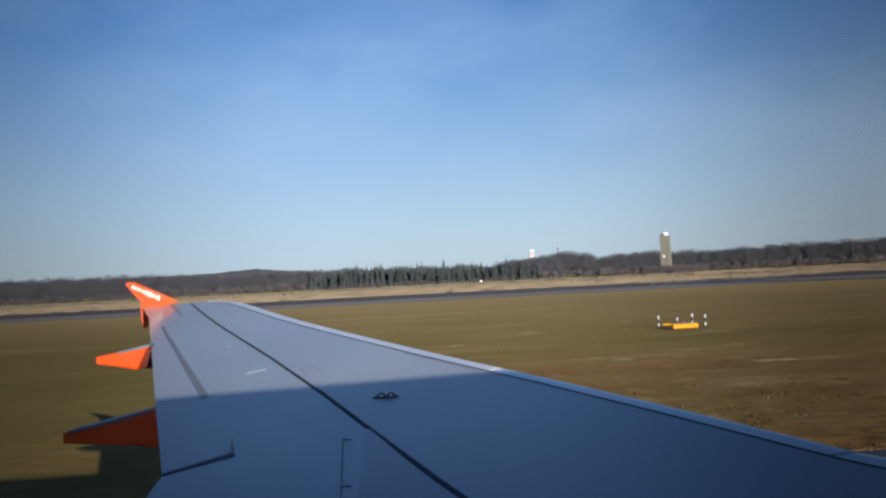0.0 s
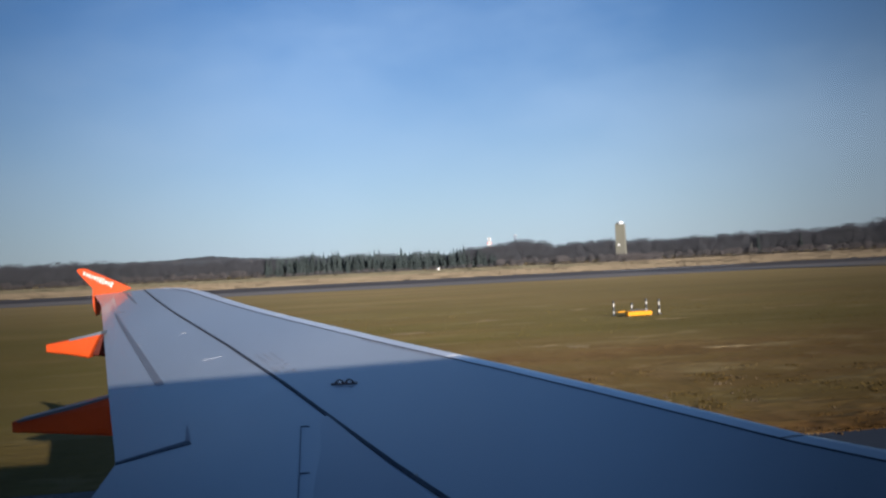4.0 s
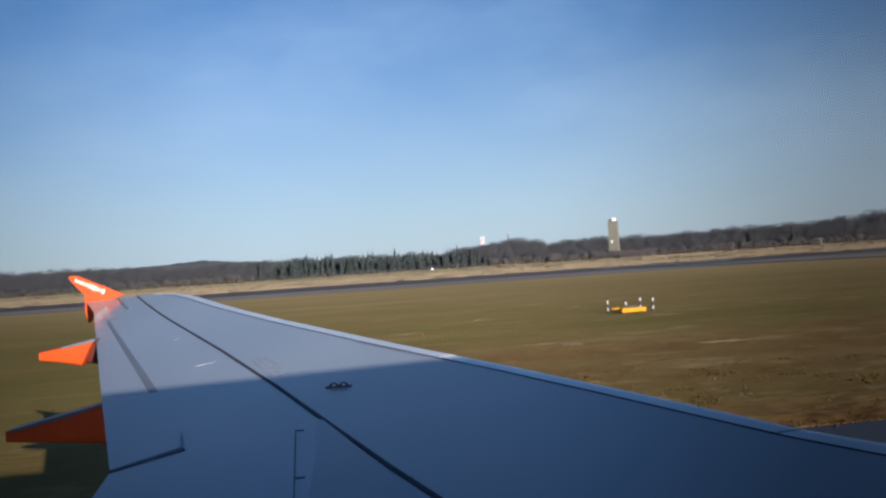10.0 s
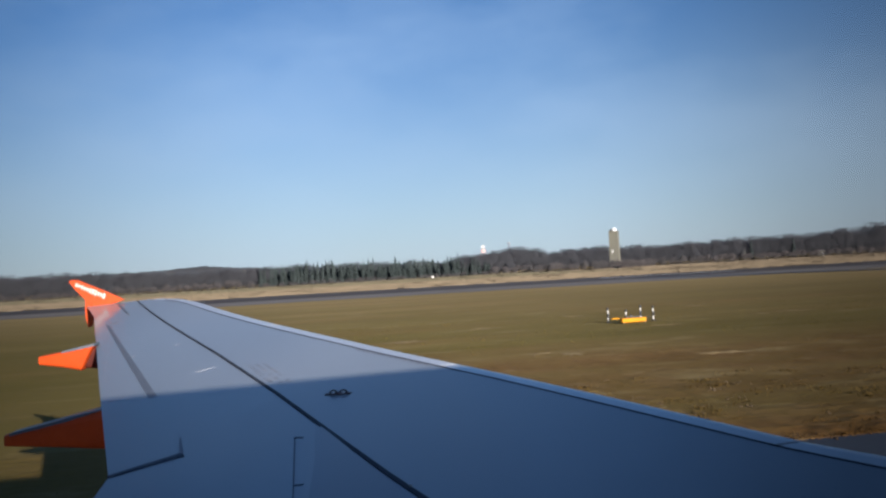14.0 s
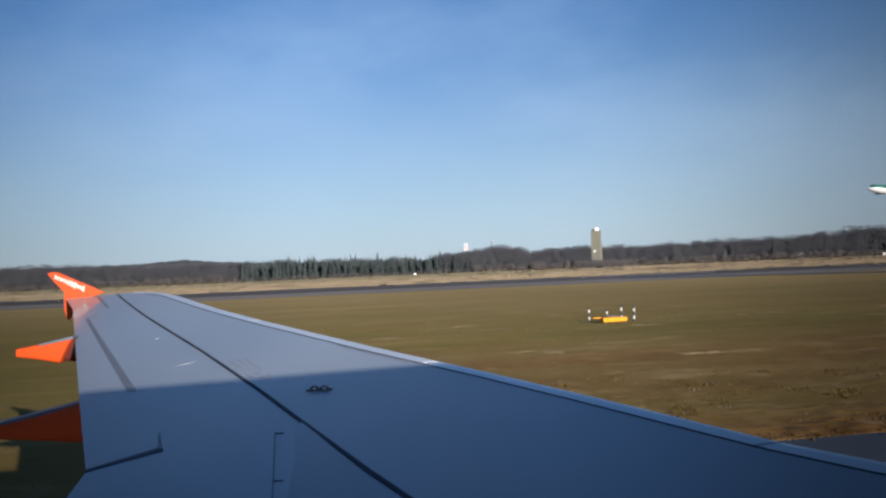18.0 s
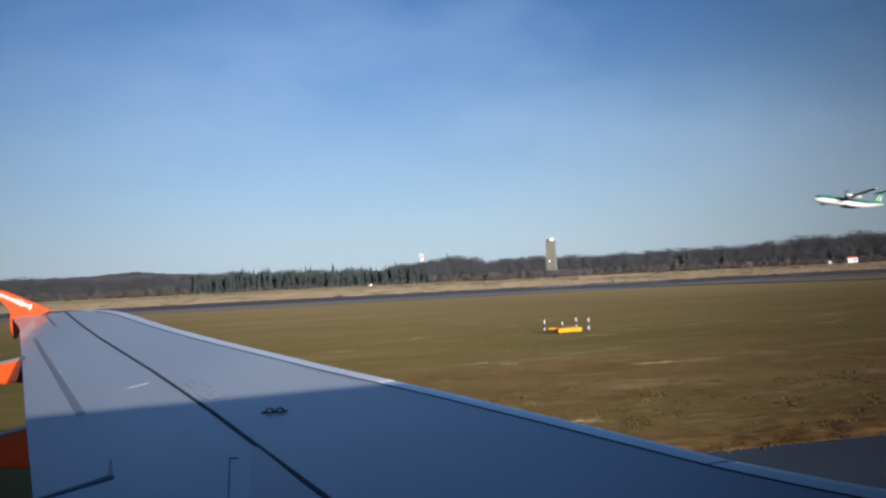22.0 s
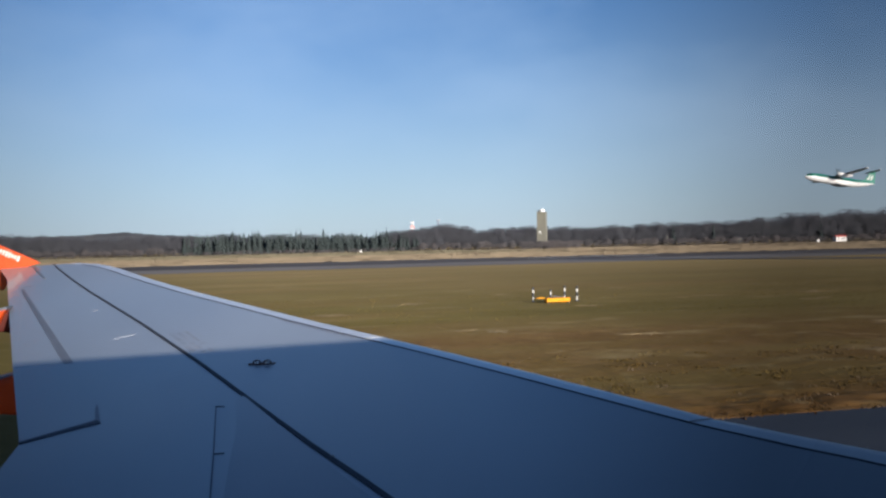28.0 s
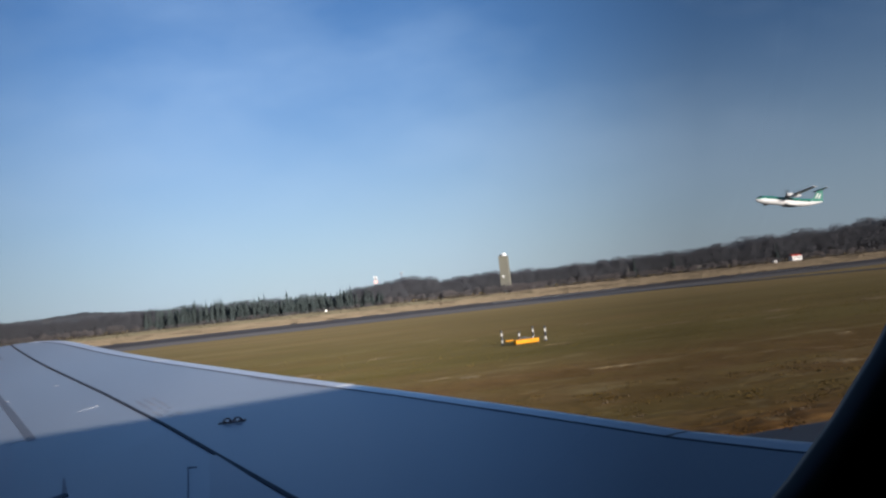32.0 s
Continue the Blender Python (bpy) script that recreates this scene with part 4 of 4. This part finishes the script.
def ridge(name, x0, x1, y, heights_x, heights, depth, label, seed):
    """A wooded rise with a lumpy crest."""
    rnd = np.random.RandomState(seed)
    V, Fc = [], []
    n = int((x1 - x0) / 7)
    m = 9
    for i in range(n + 1):
        x = x0 + (x1 - x0) * i / n
        top = float(np.interp(x, heights_x, heights))
        for j in range(m):
            s = j / (m - 1)
            z = top * math.sin(math.pi / 2 * min(1, s * 1.25)) if s < 0.8 else top * (1 - s) / 0.2
            V.append((x + rnd.uniform(-2, 2), y + depth * s, max(-0.5, z + (rnd.uniform(-2.2, 2.2) if 0 < j < m - 1 else 0))))
    for i in range(n):
        for j in range(m - 1):
            a = i * m + j
            Fc.append((a, a + m, a + m + 1, a + 1))
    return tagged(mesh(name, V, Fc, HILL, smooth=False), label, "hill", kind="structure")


HILL_X = [v * 5.0 for v in (-820, -267, -178, -147, -120, -90, -66, -43, -23, 49, 100, 140)]
HILL_H = [4.4 + (v - 4.4) * 5.0 for v in (12, 14, 15.6, 16.2, 16.6, 18.6, 16.0, 14.6, 13.6, 11.5, 10, 6)]
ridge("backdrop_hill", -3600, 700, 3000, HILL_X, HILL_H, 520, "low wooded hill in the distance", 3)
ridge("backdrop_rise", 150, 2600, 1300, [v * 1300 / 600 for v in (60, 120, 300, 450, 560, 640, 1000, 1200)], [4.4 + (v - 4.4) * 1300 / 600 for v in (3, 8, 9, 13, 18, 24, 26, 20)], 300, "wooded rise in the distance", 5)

# ---- tower and masts ----
tower = thing("control_tower", "tall slab-sided concrete tower with a white dome", "tower", (176.7, 500, 0))
tower.rotation_euler.z = radians(-33)
tower.scale = (0.847, 0.847, 0.871)


def slab_bm(w, d, z0, z1, taper=0.95):
    return prism_like([(-w / 2, -d / 2), (w / 2, -d / 2), (w / 2, d / 2), (-w / 2, d / 2)], z0, z1, taper)


def prism_like(poly, z0, z1, taper):
    return loft_bm([[(x, y, z0) for x, y in poly], [(x * taper, y * taper, z1) for x, y in poly]])


part("shaft", slab_bm(6.6, 5.0, 0, 25.4), CONCRETE, tower, "weathered grey-green concrete shaft")
part("parapet", slab_bm(6.7, 5.1, 25.4, 26.3, 1.0), CONCRETE, tower, "concrete parapet")
bm = bmesh.new()
bmesh.ops.create_uvsphere(bm, u_segments=16, v_segments=10, radius=1.7)
for v in bm.verts:
    v.co = Vector((v.co.x * 1.15, v.co.y, v.co.z * 0.85)) + Vector((0.5, -0.6, 27.2))
part("radome", bm, WHITE, tower, "white dome on the tower top", smooth=True)
part("equipment_box", box_bm((2.4, 2.4, 1.5), (-1.6, 0.5, 27.0), 0.1), CONCRETE, tower)
# white paint stands for a glint in this window
part("window", box_bm((1.2, 0.3, 1.4), (-0.9, -2.44, 12.0), 0.05), WHITE, tower, "window panel painted white for its glint")
part("door", box_bm((1.4, 0.3, 2.2), (0.4, -2.5, 1.1), 0.05), STEEL, tower)

radar = thing("radar_tower", "red and white lattice radar tower with white antenna", "tower", (124, 650, 0))
for sx in (-1, 1):
    for sy in (-1, 1):
        part("leg", tube_bm((sx * 2.3, sy * 2.3, 0), (sx * 1.5, sy * 1.5, 17.0), 0.20, 0.16, 6), WHITE, radar, "white steel leg")
for k in range(4):
    z0, z1 = 3.6 * k + 1.5, 3.6 * k + 5.1
    for sx in (-1, 1):
        wide_a, wide_b = 2.3 - 0.047 * z0, 2.3 - 0.047 * z1
        part("brace", tube_bm((-sx * wide_a, -wide_a, z0), (sx * wide_b, -wide_b, z1), 0.11, None, 5), REDPAINT, radar, "red diagonal brace")
        part("brace", tube_bm((sx * wide_a, -wide_a, z0), (sx * wide_b, wide_b, z1), 0.11, None, 5), REDPAINT, radar, "red diagonal brace")
part("platform", box_bm((4.6, 4.6, 0.4), (0, 0, 17.2), 0.05), STEEL, radar, "grey steel platform")
part("cabin", box_bm((2.9, 2.9, 1.9), (0, 0, 18.35), 0.1), WALL_WHITE, radar, "pale equipment cabin")
part("cabin_band", box_bm((3.0, 3.0, 1.0), (0, 0, 18.2), 0.05), REDPAINT, radar, "red band round the cabin")
part("turntable", tube_bm((0, 0, 19.3), (0, 0, 20.2), 0.8, 0.7, 12), BLACK, radar)
for sx in (-1, 1):
    part("antenna_panel", box_bm((0.62, 0.6, 2.1), (sx * 0.92, -0.2, 21.4), 0.12), WHITE, radar, "white antenna panel")
part("antenna_core", box_bm((1.3, 0.5, 2.2), (0, 0.15, 21.3), 0.05), BLACK, radar, "dark antenna core")
part("lightning_rod", tube_bm((1.4, 1.4, 19.2), (1.4, 1.4, 24.2), 0.06, 0.03, 5), STEEL, radar)

mast = thing("antenna_mast", "thin steel antenna mast rising above the trees", "mast", (145, 652, 0))
part("pole", tube_bm((0, 0, 0), (0, 0, 22.6), 0.55, 0.48, 8), GREYSEAL, mast)
part("head", box_bm((2.6, 1.2, 1.1), (0, 0, 23.1), 0.15), GREYSEAL, mast, "grey antenna head")
part("aerial", box_bm((0.8, 0.8, 0.4), (0.9, -0.3, 23.85), 0.1), OFFWHITE, mast, "pale aerial")
part("ladder_cage", tube_bm((0.6, 0, 8), (0.6, 0, 18.5), 0.2, None, 6), REDPAINT, mast)

# ---- small things by the field ----


def hut(name, label, at, size, wall, roof, category):
    ob = thing(name, label, category, at)
    x, y, z = size
    part("wall", box_bm((x, y, z), (0, 0, z / 2), 0.04), wall, ob)
    bm = bmesh.new()
    o = 0.25
    pts = [(-x / 2 - o, -y / 2 - o, z), (x / 2 + o, -y / 2 - o, z), (x / 2 + o, y / 2 + o, z), (-x / 2 - o, y / 2 + o, z), (-x / 2 - o, 0, z + y * 0.28), (x / 2 + o, 0, z + y * 0.28)]
    v = [bm.verts.new(p) for p in pts]
    for f in ((0, 1, 5, 4), (2, 3, 4, 5), (0, 4, 3), (1, 2, 5), (0, 3, 2, 1)):
        bm.faces.new([v[i] for i in f])
    part("roof", bm, roof, ob)
    for k in (-0.28, 0.05, 0.3):
        part("window", box_bm((x * 0.12, 0.1, z * 0.3), (x * k, -y / 2 - 0.02, z * 0.6), 0.02), DARKGLASS, ob)
    part("door", box_bm((x * 0.1, 0.1, z * 0.7), (x * 0.18, -y / 2 - 0.02, z * 0.35), 0.02), STEEL, ob)
    return ob


hut("equipment_hut", "white and red equipment hut by the wood's edge", (448, 578, 0), (9.0, 4.0, 3.6), WALL_WHITE, REDPAINT, "hut")
hut("shed", "small pale shed by the wood's edge", (427, 576, 0), (2.4, 2.4, 1.8), WALL_WHITE, ROOF_SLATE, "shed")
hut("shed", "small grey shed by the wood's edge", (372, 597, 0), (5.5, 3.0, 3.6), CONCRETE, ROOF_SLATE, "shed")
for hx, s in ((-148 * 5, 17), (-139 * 5, 13), (-57 * 5, 15), (-51 * 5, 12)):
    hz = float(np.interp(hx, HILL_X, HILL_H)) * math.sin(math.pi / 2 * 0.5) - 3.0
    h = hut("farmhouse", "small pale house on the wooded hill", (hx, 3206, hz), (s, 10, 7.0), CONCRETE, ROOF_SLATE, "house")
    h["group"] = "houses on the hill"
box = thing("marker_box", "small white equipment box on the dry grass", "equipment box", (72, 560, 0))
part("body", box_bm((1.3, 1.0, 1.2), (0, 0, 0.70), 0.08), WALL_WHITE, box)
part("base", box_bm((2.4, 1.8, 0.12), (0, 0, 0.06)), CONCRETE, box)


def van(at, label):
    ob = thing("van", label, "van", at)
    part("body", box_bm((5.2, 2.0, 1.5), (0, 0, 1.35), 0.2), WHITE, ob, "white van body")
    part("cab", box_bm((1.4, 1.9, 0.9), (-2.9, 0, 1.0), 0.2), WHITE, ob)
    part("windscreen", box_bm((0.08, 1.6, 0.6), (-2.65, 0, 1.75), 0.02), DARKGLASS, ob)
    for sx in (-1.9, 1.6):
        for sy in (-0.9, 0.9):
            part("wheel", tube_bm((sx, sy - 0.12, 0.36), (sx, sy + 0.12, 0.36), 0.36, None, 14), BLACK, ob)
    return ob


van((-236, 430, 0.015), "white van standing on the dry grass")
pole = thing("pale_post", "tall pale post before the wood", "post", (311, 596, 0))
part("pole", tube_bm((0, 0, 0), (0, 0, 7.2), 0.40, 0.28, 8), CONCRETE, pole)
part("foot", box_bm((1.4, 1.4, 0.3), (0, 0, 0.15), 0.05), CONCRETE, pole)

# ---- yellow marker with striped posts on the grass ----
marker = thing("obstacle_marker", "yellow barrier box with black-and-white striped posts on grass", "barrier", (21.5, 60.0, 0))


def striped_post(x, y, h):
    p = part("post", tube_bm((x, y, 0), (x, y, h), 0.055, None, 12), OFFWHITE, marker, "black and white banded post")
    k = 0
    for z0, z1 in ((0.0, 0.10 * h), (0.33 * h, 0.62 * h), (0.84 * h, 1.0 * h)):
        part("black_band", tube_bm((x, y, z0), (x, y, z1 + (0.01 if z1 == h else 0)), 0.085, None, 12), BLACK, p)
    part("foot", tube_bm((x, y, 0), (x, y, 0.05), 0.2, 0.17, 12), BLACK, p)


for x, y, h in ((-1.25, 1.1, 1.08), (-0.20, 0.25, 0.92), (1.40, 1.6, 1.10), (1.93, 0.5, 1.08)):
    striped_post(x, y, h)
part("front_box", box_bm((1.78, 0.55, 0.30), (0.10, -0.3, 0.21), 0.03), YELLOW, marker, "yellow painted box")
part("front_board", box_bm((1.2, 0.08, 0.07), (0.2, 0.12, 0.40), 0.02), BLACK, marker)
part("side_board", box_bm((0.62, 0.25, 0.09), (-0.95, 0.3, 0.33), 0.02), YELLOW, marker)
part("handle", box_bm((0.12, 0.1, 0.12), (0.1, 0.12, 0.46), 0.02), BLACK, marker)
part("rail", tube_bm((-1.25, 1.1, 0.30), (1.93, 0.5, 0.30), 0.02, None, 8), BLACK, marker)
for x in (-0.65, 0.85):
    part("skid", box_bm((0.1, 0.9, 0.07), (x, -0.2, 0.035), 0.01), BLACK, marker)

# ---- the climbing turboprop ----
prop = thing("turboprop_airliner", "white and green turboprop airliner climbing away from the runway", "aircraft")
st = ((-13.4, 0.10, -0.2), (-12.9, 0.55, -0.15), (-12.0, 0.95, -0.05), (-10.5, 1.28, 0), (-8.5, 1.38, 0), (4.5, 1.38, 0), (7.5, 1.15, 0.25), (10.5, 0.7, 0.6), (13.2, 0.2, 0.95))
part("body", loft_bm([[(x, r * math.cos(2 * math.pi * k / 20), z + r * math.sin(2 * math.pi * k / 20)) for k in range(20)] for x, r, z in st]), WHITE, prop, "white lower fuselage", smooth=True)
# green roof of the cabin
bm = bmesh.new()
rows = []
for x, r, z in st[1:]:
    rows.append([bm.verts.new((x, (r + 0.02) * math.cos(a), z + (r + 0.02) * math.sin(a))) for a in [math.radians(8 + 164 * k / 12) for k in range(13)]])
for p, q in zip(rows, rows[1:]):
    for k in range(12):
        bm.faces.new((p[k], p[k + 1], q[k + 1], q[k]))
part("roof_paint", bm, GREEN, prop, "green painted cabin roof", smooth=True)
for k in range(17):
    x = -9.2 + k * 1.0
    if -2.4 < x < -0.6:
        continue
    for sgn in (-1, 1):
        part("window", box_bm((0.34, 0.06, 0.42), (x, sgn * 1.385, 0.28), 0.02), DARKGLASS, prop)
for sgn in (-1, 1):
    def airfoil(y, c, z, x0, th):
        return [(x0, y, z), (x0 + c * 0.12, y, z + th * c * 0.6), (x0 + c * 0.45, y, z + th * c * 0.55), (x0 + c, y, z), (x0 + c * 0.45, y, z - th * c * 0.35), (x0 + c * 0.12, y, z - th * c * 0.35)]
    w = part("main_wing", loft_bm([airfoil(sgn * 0.2, 2.6, 1.55, -1.9, 0.16), airfoil(sgn * 4.6, 2.5, 1.6, -1.85, 0.16), airfoil(sgn * 13.5, 1.6, 1.9, -1.3, 0.14)]), STEEL, prop, "dark grey high wing")
    nac = part("engine_nacelle", loft_bm([[(x, sgn * 4.1 + r * math.cos(2 * math.pi * k / 14), 1.25 + dz + r * math.sin(2 * math.pi * k / 14)) for k in range(14)] for x, r, dz in ((-4.3, 0.25, 0.1), (-3.9, 0.5, 0.05), (-2.8, 0.62, 0), (-0.6, 0.62, -0.05), (1.6, 0.2, 0.1))]), WHITE, prop, "white engine nacelle", smooth=True)
    for k in range(6):
        a = 2 * math.pi * k / 6 + 0.2
        bm = bmesh.new()
        d = Vector((0, math.cos(a), math.sin(a)))
        c0 = Vector((-4.35, sgn * 4.1, 1.35))
        box_bm((0.07, 0.22, 1.75), (0, 0, 1.0), bm=bm)
        bmesh.ops.transform(bm, matrix=Matrix.Translation(c0) @ d.to_track_quat("Z", "X").to_matrix().to_4x4(), verts=bm.verts)
        part("propeller_blade", bm, BLACK, nac)
    part("tailplane", loft_bm([airfoil(sgn * 0.1, 1.9, 5.0, 11.6, 0.12), airfoil(sgn * 3.6, 1.1, 5.1, 12.1, 0.12)]), STEEL, prop, "dark tailplane on top of the fin")
    part("gear_sponson", loft_bm([[(x, sgn * 1.35 + r * math.cos(2 * math.pi * k / 10), -1.1 + 0.7 * r * math.sin(2 * math.pi * k / 10)) for k in range(10)] for x, r in ((-2.6, 0.1), (-1.6, 0.6), (1.2, 0.65), (2.6, 0.1))]), WHITE, prop, smooth=True)
bm = bmesh.new()
fin = [(7.2, 1.2), (9.6, 2.0), (11.6, 5.0), (13.5, 5.1), (13.3, 0.9)]
a = [bm.verts.new((x, -0.14, z)) for x, z in fin]
b = [bm.verts.new((x, 0.14, z)) for x, z in fin]
bm.faces.new(a)
bm.faces.new(b[::-1])
for i in range(5):
    bm.faces.new((a[i], b[i], b[(i + 1) % 5], a[(i + 1) % 5]))
part("fin", bm, GREEN, prop, "green tail fin")
for k in (0, 1):
    bm = bmesh.new()
    q = [(10.2 + k * 1.25, 1.9), (10.75 + k * 1.25, 1.9), (11.75 + k * 1.0, 3.7), (11.25 + k * 1.0, 3.7)]
    v0 = [bm.verts.new((x, -0.16, z)) for x, z in q]
    v1 = [bm.verts.new((x, 0.16, z)) for x, z in q]
    bm.faces.new(v0)
    bm.faces.new(v1[::-1])
    for i in range(4):
        bm.faces.new((v0[i], v1[i], v1[(i + 1) % 4], v0[(i + 1) % 4]))
    part("fin_mark", bm, WALL_WHITE, prop, "pale mark on the fin")
part("windscreen", loft_bm([[(x, r * math.cos(a), z + r * math.sin(a)) for a in [math.radians(30 + 120 * k / 8) for k in range(9)]] for x, r, z in ((-12.3, 0.93, -0.02), (-11.5, 1.2, 0.02))], cap=False), DARKGLASS, prop)
part("belly_fairing", box_bm((5.2, 1.6, 0.5), (-0.2, 0, -1.35), 0.2), GREYSEAL, prop)
prop.matrix_world = pose(192, 248, 22.4, -6, 8, 0)

# ---- standing grass ----


def tufts(name, count, y0, y1, power, blades, tall, wide, mat, label, seed, spread=0.10):
    """Blades in loose tufts, thinning out with the distance from the taxiway."""
    r = np.random.RandomState(seed)
    Y = y0 + (y1 - y0) * r.rand(count) ** power
    X = -8 - 0.72 * Y + r.rand(count) * (24 + 1.72 * Y)
    keep = np.sin(X * 0.31 + 1.7 * np.sin(Y * 0.22)) + np.sin(Y * 0.45 + X * 0.13) + r.normal(size=count) * 1.2 > -0.9
    keep &= X > -2.5 - 0.12 * (Y - 20)
    X, Y = X[keep], Y[keep]
    m = len(X)
    h = tall * (0.5 + 0.8 * r.rand(m)) * (1 + 0.35 * np.sin(X * 0.9 + 2 * np.sin(Y * 0.7)))
    V = []
    for k in range(blades):
        a, o = r.rand(m) * 6.283, r.rand(m) * spread
        bx, by = X + o * np.cos(a * 1.7), Y + o * np.sin(a * 1.7)
        w = wide * (0.6 + 0.8 * r.rand(m)) * (1 + Y / 60)
        t = r.rand(m) * 3.14
        lx, ly = 0.7 * h * np.cos(a) * r.rand(m), 0.7 * h * np.sin(a) * r.rand(m)
        z = h * (0.6 + 0.4 * r.rand(m))
        V.append(np.stack([np.stack([bx - w * np.cos(t), by - w * np.sin(t), 0 * z - 0.01], 1), np.stack([bx + w * np.cos(t), by + w * np.sin(t), 0 * z - 0.01], 1), np.stack([bx + lx, by + ly, z], 1)], 1))
    V = np.concatenate(V).reshape(-1, 3)
    F3 = np.arange(len(V)).reshape(-1, 3)
    return tagged(mesh(name, V.tolist(), F3.tolist(), mat), label, "grass", kind="stuff")


def swards(name, y0, y1, step, seg, tall, mat, label, seed, left, right):
    """Standing grass farther off: broken, ragged rows of upright growth."""
    r = np.random.RandomState(seed)
    V, Fq = [], []
    y = y0
    while y < y1:
        x = left(y) + r.rand() * seg
        while x < right(y):
            ln = seg * r.uniform(0.5, 1.5)
            if r.rand() < 0.85:
                b = len(V)
                ya, yb = y + r.uniform(-1, 1) * step, y + r.uniform(-1, 1) * step
                h0, h1 = tall * r.uniform(0.3, 1.2), tall * r.uniform(0.3, 1.2)
                V += [(x, ya, -0.02), (x + ln, yb, -0.02), (x + ln, yb + 0.05, h1), (x, ya + 0.05, h0)]
                Fq.append((b, b + 1, b + 2, b + 3))
            x += ln * 0.8
        y += step
        step *= 1.012
    return tagged(mesh(name, V, Fq, mat), label, "grass", kind="stuff")


def value_noise(X, Y, cell, seed):
    """Smooth random heights between 0 and 1 over a square lattice."""
    lattice = np.random.RandomState(seed).rand(256, 256)
    gx, gy = X / cell + 1000, Y / cell + 1000
    i, j = np.floor(gx).astype(int), np.floor(gy).astype(int)
    u, v = gx - i, gy - j
    u, v = u * u * (3 - 2 * u), v * v * (3 - 2 * v)
    p = [[lattice[(i + a) % 256, (j + b) % 256] for b in (0, 1)] for a in (0, 1)]
    return (p[0][0] * (1 - u) + p[1][0] * u) * (1 - v) + (p[0][1] * (1 - u) + p[1][1] * u) * v


def rough_sward(x0, x1, y0, y1, dx, rows):
    """Lumpy matted turf beside the taxiway, flattening out farther off."""
    nx = int((x1 - x0) / dx)
    ly = y0 + (y1 - y0) * (np.arange(rows) / (rows - 1)) ** 1.5
    X, Y = np.meshgrid(np.linspace(x0, x1, nx), ly)
    X = X + 0.5 * value_noise(X, Y, 0.5, 8)
    fade = np.clip((y1 - Y) / (y1 - y0), 0, 1) * np.clip((Y - y0) / 0.6, 0, 1)
    h = np.clip((25.5 - Y) / 4, 0, 1) * 0.16 * np.clip(value_noise(X, Y, 0.75, 5) - 0.42, 0, 1) + 0.35 * (0.03 * value_noise(X, Y, 0.6, 1) ** 2 + 0.03 * value_noise(X, Y, 0.28, 2) ** 2) * np.clip(2.2 * value_noise(X, Y, 3.1, 4) - 0.5, 0.15, 1.3) + 0.04 * np.clip(value_noise(X, Y, 2.4, 3) - 0.45, 0, 1)
    Z = 0.016 + h * fade * np.clip((X + 6) / 5, 0.05, 1)
    Z[0, :] = -0.01
    Z[-1, :] = 0.004
    V = np.stack([X, Y, Z], 2).reshape(-1, 3)
    k = np.arange(rows * nx).reshape(rows, nx)
    F4 = np.stack([k[:-1, :-1], k[:-1, 1:], k[1:, 1:], k[1:, :-1]], 2).reshape(-1, 4)
    ob = mesh("rough_turf", V.tolist(), F4.tolist(), GRASS, smooth=True)
    return tagged(ob, "lumpy matted winter turf beside the taxiway", "grass", kind="stuff")


def straw_mats(count, seed):
    """Flattened patches of pale straw with ragged outlines, drawn out along the taxiway."""
    r = np.random.RandomState(seed)
    V, Ft = [], []
    for k in range(count):
        cy = 25 + 50 * r.rand() ** 1.3
        cx = 2 + r.rand() * (14 + 0.8 * cy)
        ln, wd = r.uniform(0.4, 1.4) * (0.6 + cy / 60), r.uniform(0.3, 0.8) * (0.6 + cy / 50)
        b, m = len(V), 22
        V.append((cx, cy, 0.055))
        for i in range(m):
            a = 2 * math.pi * i / m
            q = r.uniform(0.25, 1.1)
            V.append((cx + ln * q * math.cos(a), cy + wd * q * math.sin(a) + 0.08 * math.sin(3 * cx + 2 * ln * math.cos(a)), 0.012 + 0.02 * r.rand()))
        Ft += [(b, b + 1 + i, b + 1 + (i + 1) % m) for i in range(m)]
    return tagged(mesh("straw_mats", V, Ft, STRAW), "flattened pale straw patches in the grass", "grass", kind="stuff")


straw_mats(22, 78)
rough_sward(-14, 58, 20.35, 48, 0.13, 170)
tufts("grass_tufts", 38000, 20.5, 75, 2.1, 4, 0.050, 0.014, BLADES, "ragged olive and brown grass tufts", 21)
tufts("tall_tufts", 1100, 20.5, 33, 2.0, 26, 0.075, 0.034, TUSSOCK, "tall matted brown grass tussocks", 31, 0.50)
tufts("straw_clumps", 260, 20.6, 31, 2.0, 22, 0.075, 0.034, TUFT_DRY, "pale straw grass clumps near the taxiway", 32, 0.45)
tufts("straw_tufts", 900, 20.5, 46, 1.8, 6, 0.055, 0.020, TUFT_DRY, "dry straw-coloured grass tufts", 22)
swards("dry_grass", 247, 384, 3.6, 5.0, 0.30, DRY, "standing dry tan grass", 24, lambda y: -20 - 0.74 * y, lambda y: 20 + 1.0 * y)
swards("dry_grass", 386, 540, 6.0, 6.0, 0.36, DRY, "standing dry tan grass", 25, lambda y: 150 - (y - 386) * 0.12, lambda y: 20 + 1.0 * y)
swards("rough_tufts", 386, 592, 6.0, 6.0, 0.40, ROUGH, "standing grey-olive grass", 26, lambda y: -20 - 0.74 * y, lambda y: 150 - (y - 386) * 0.12)
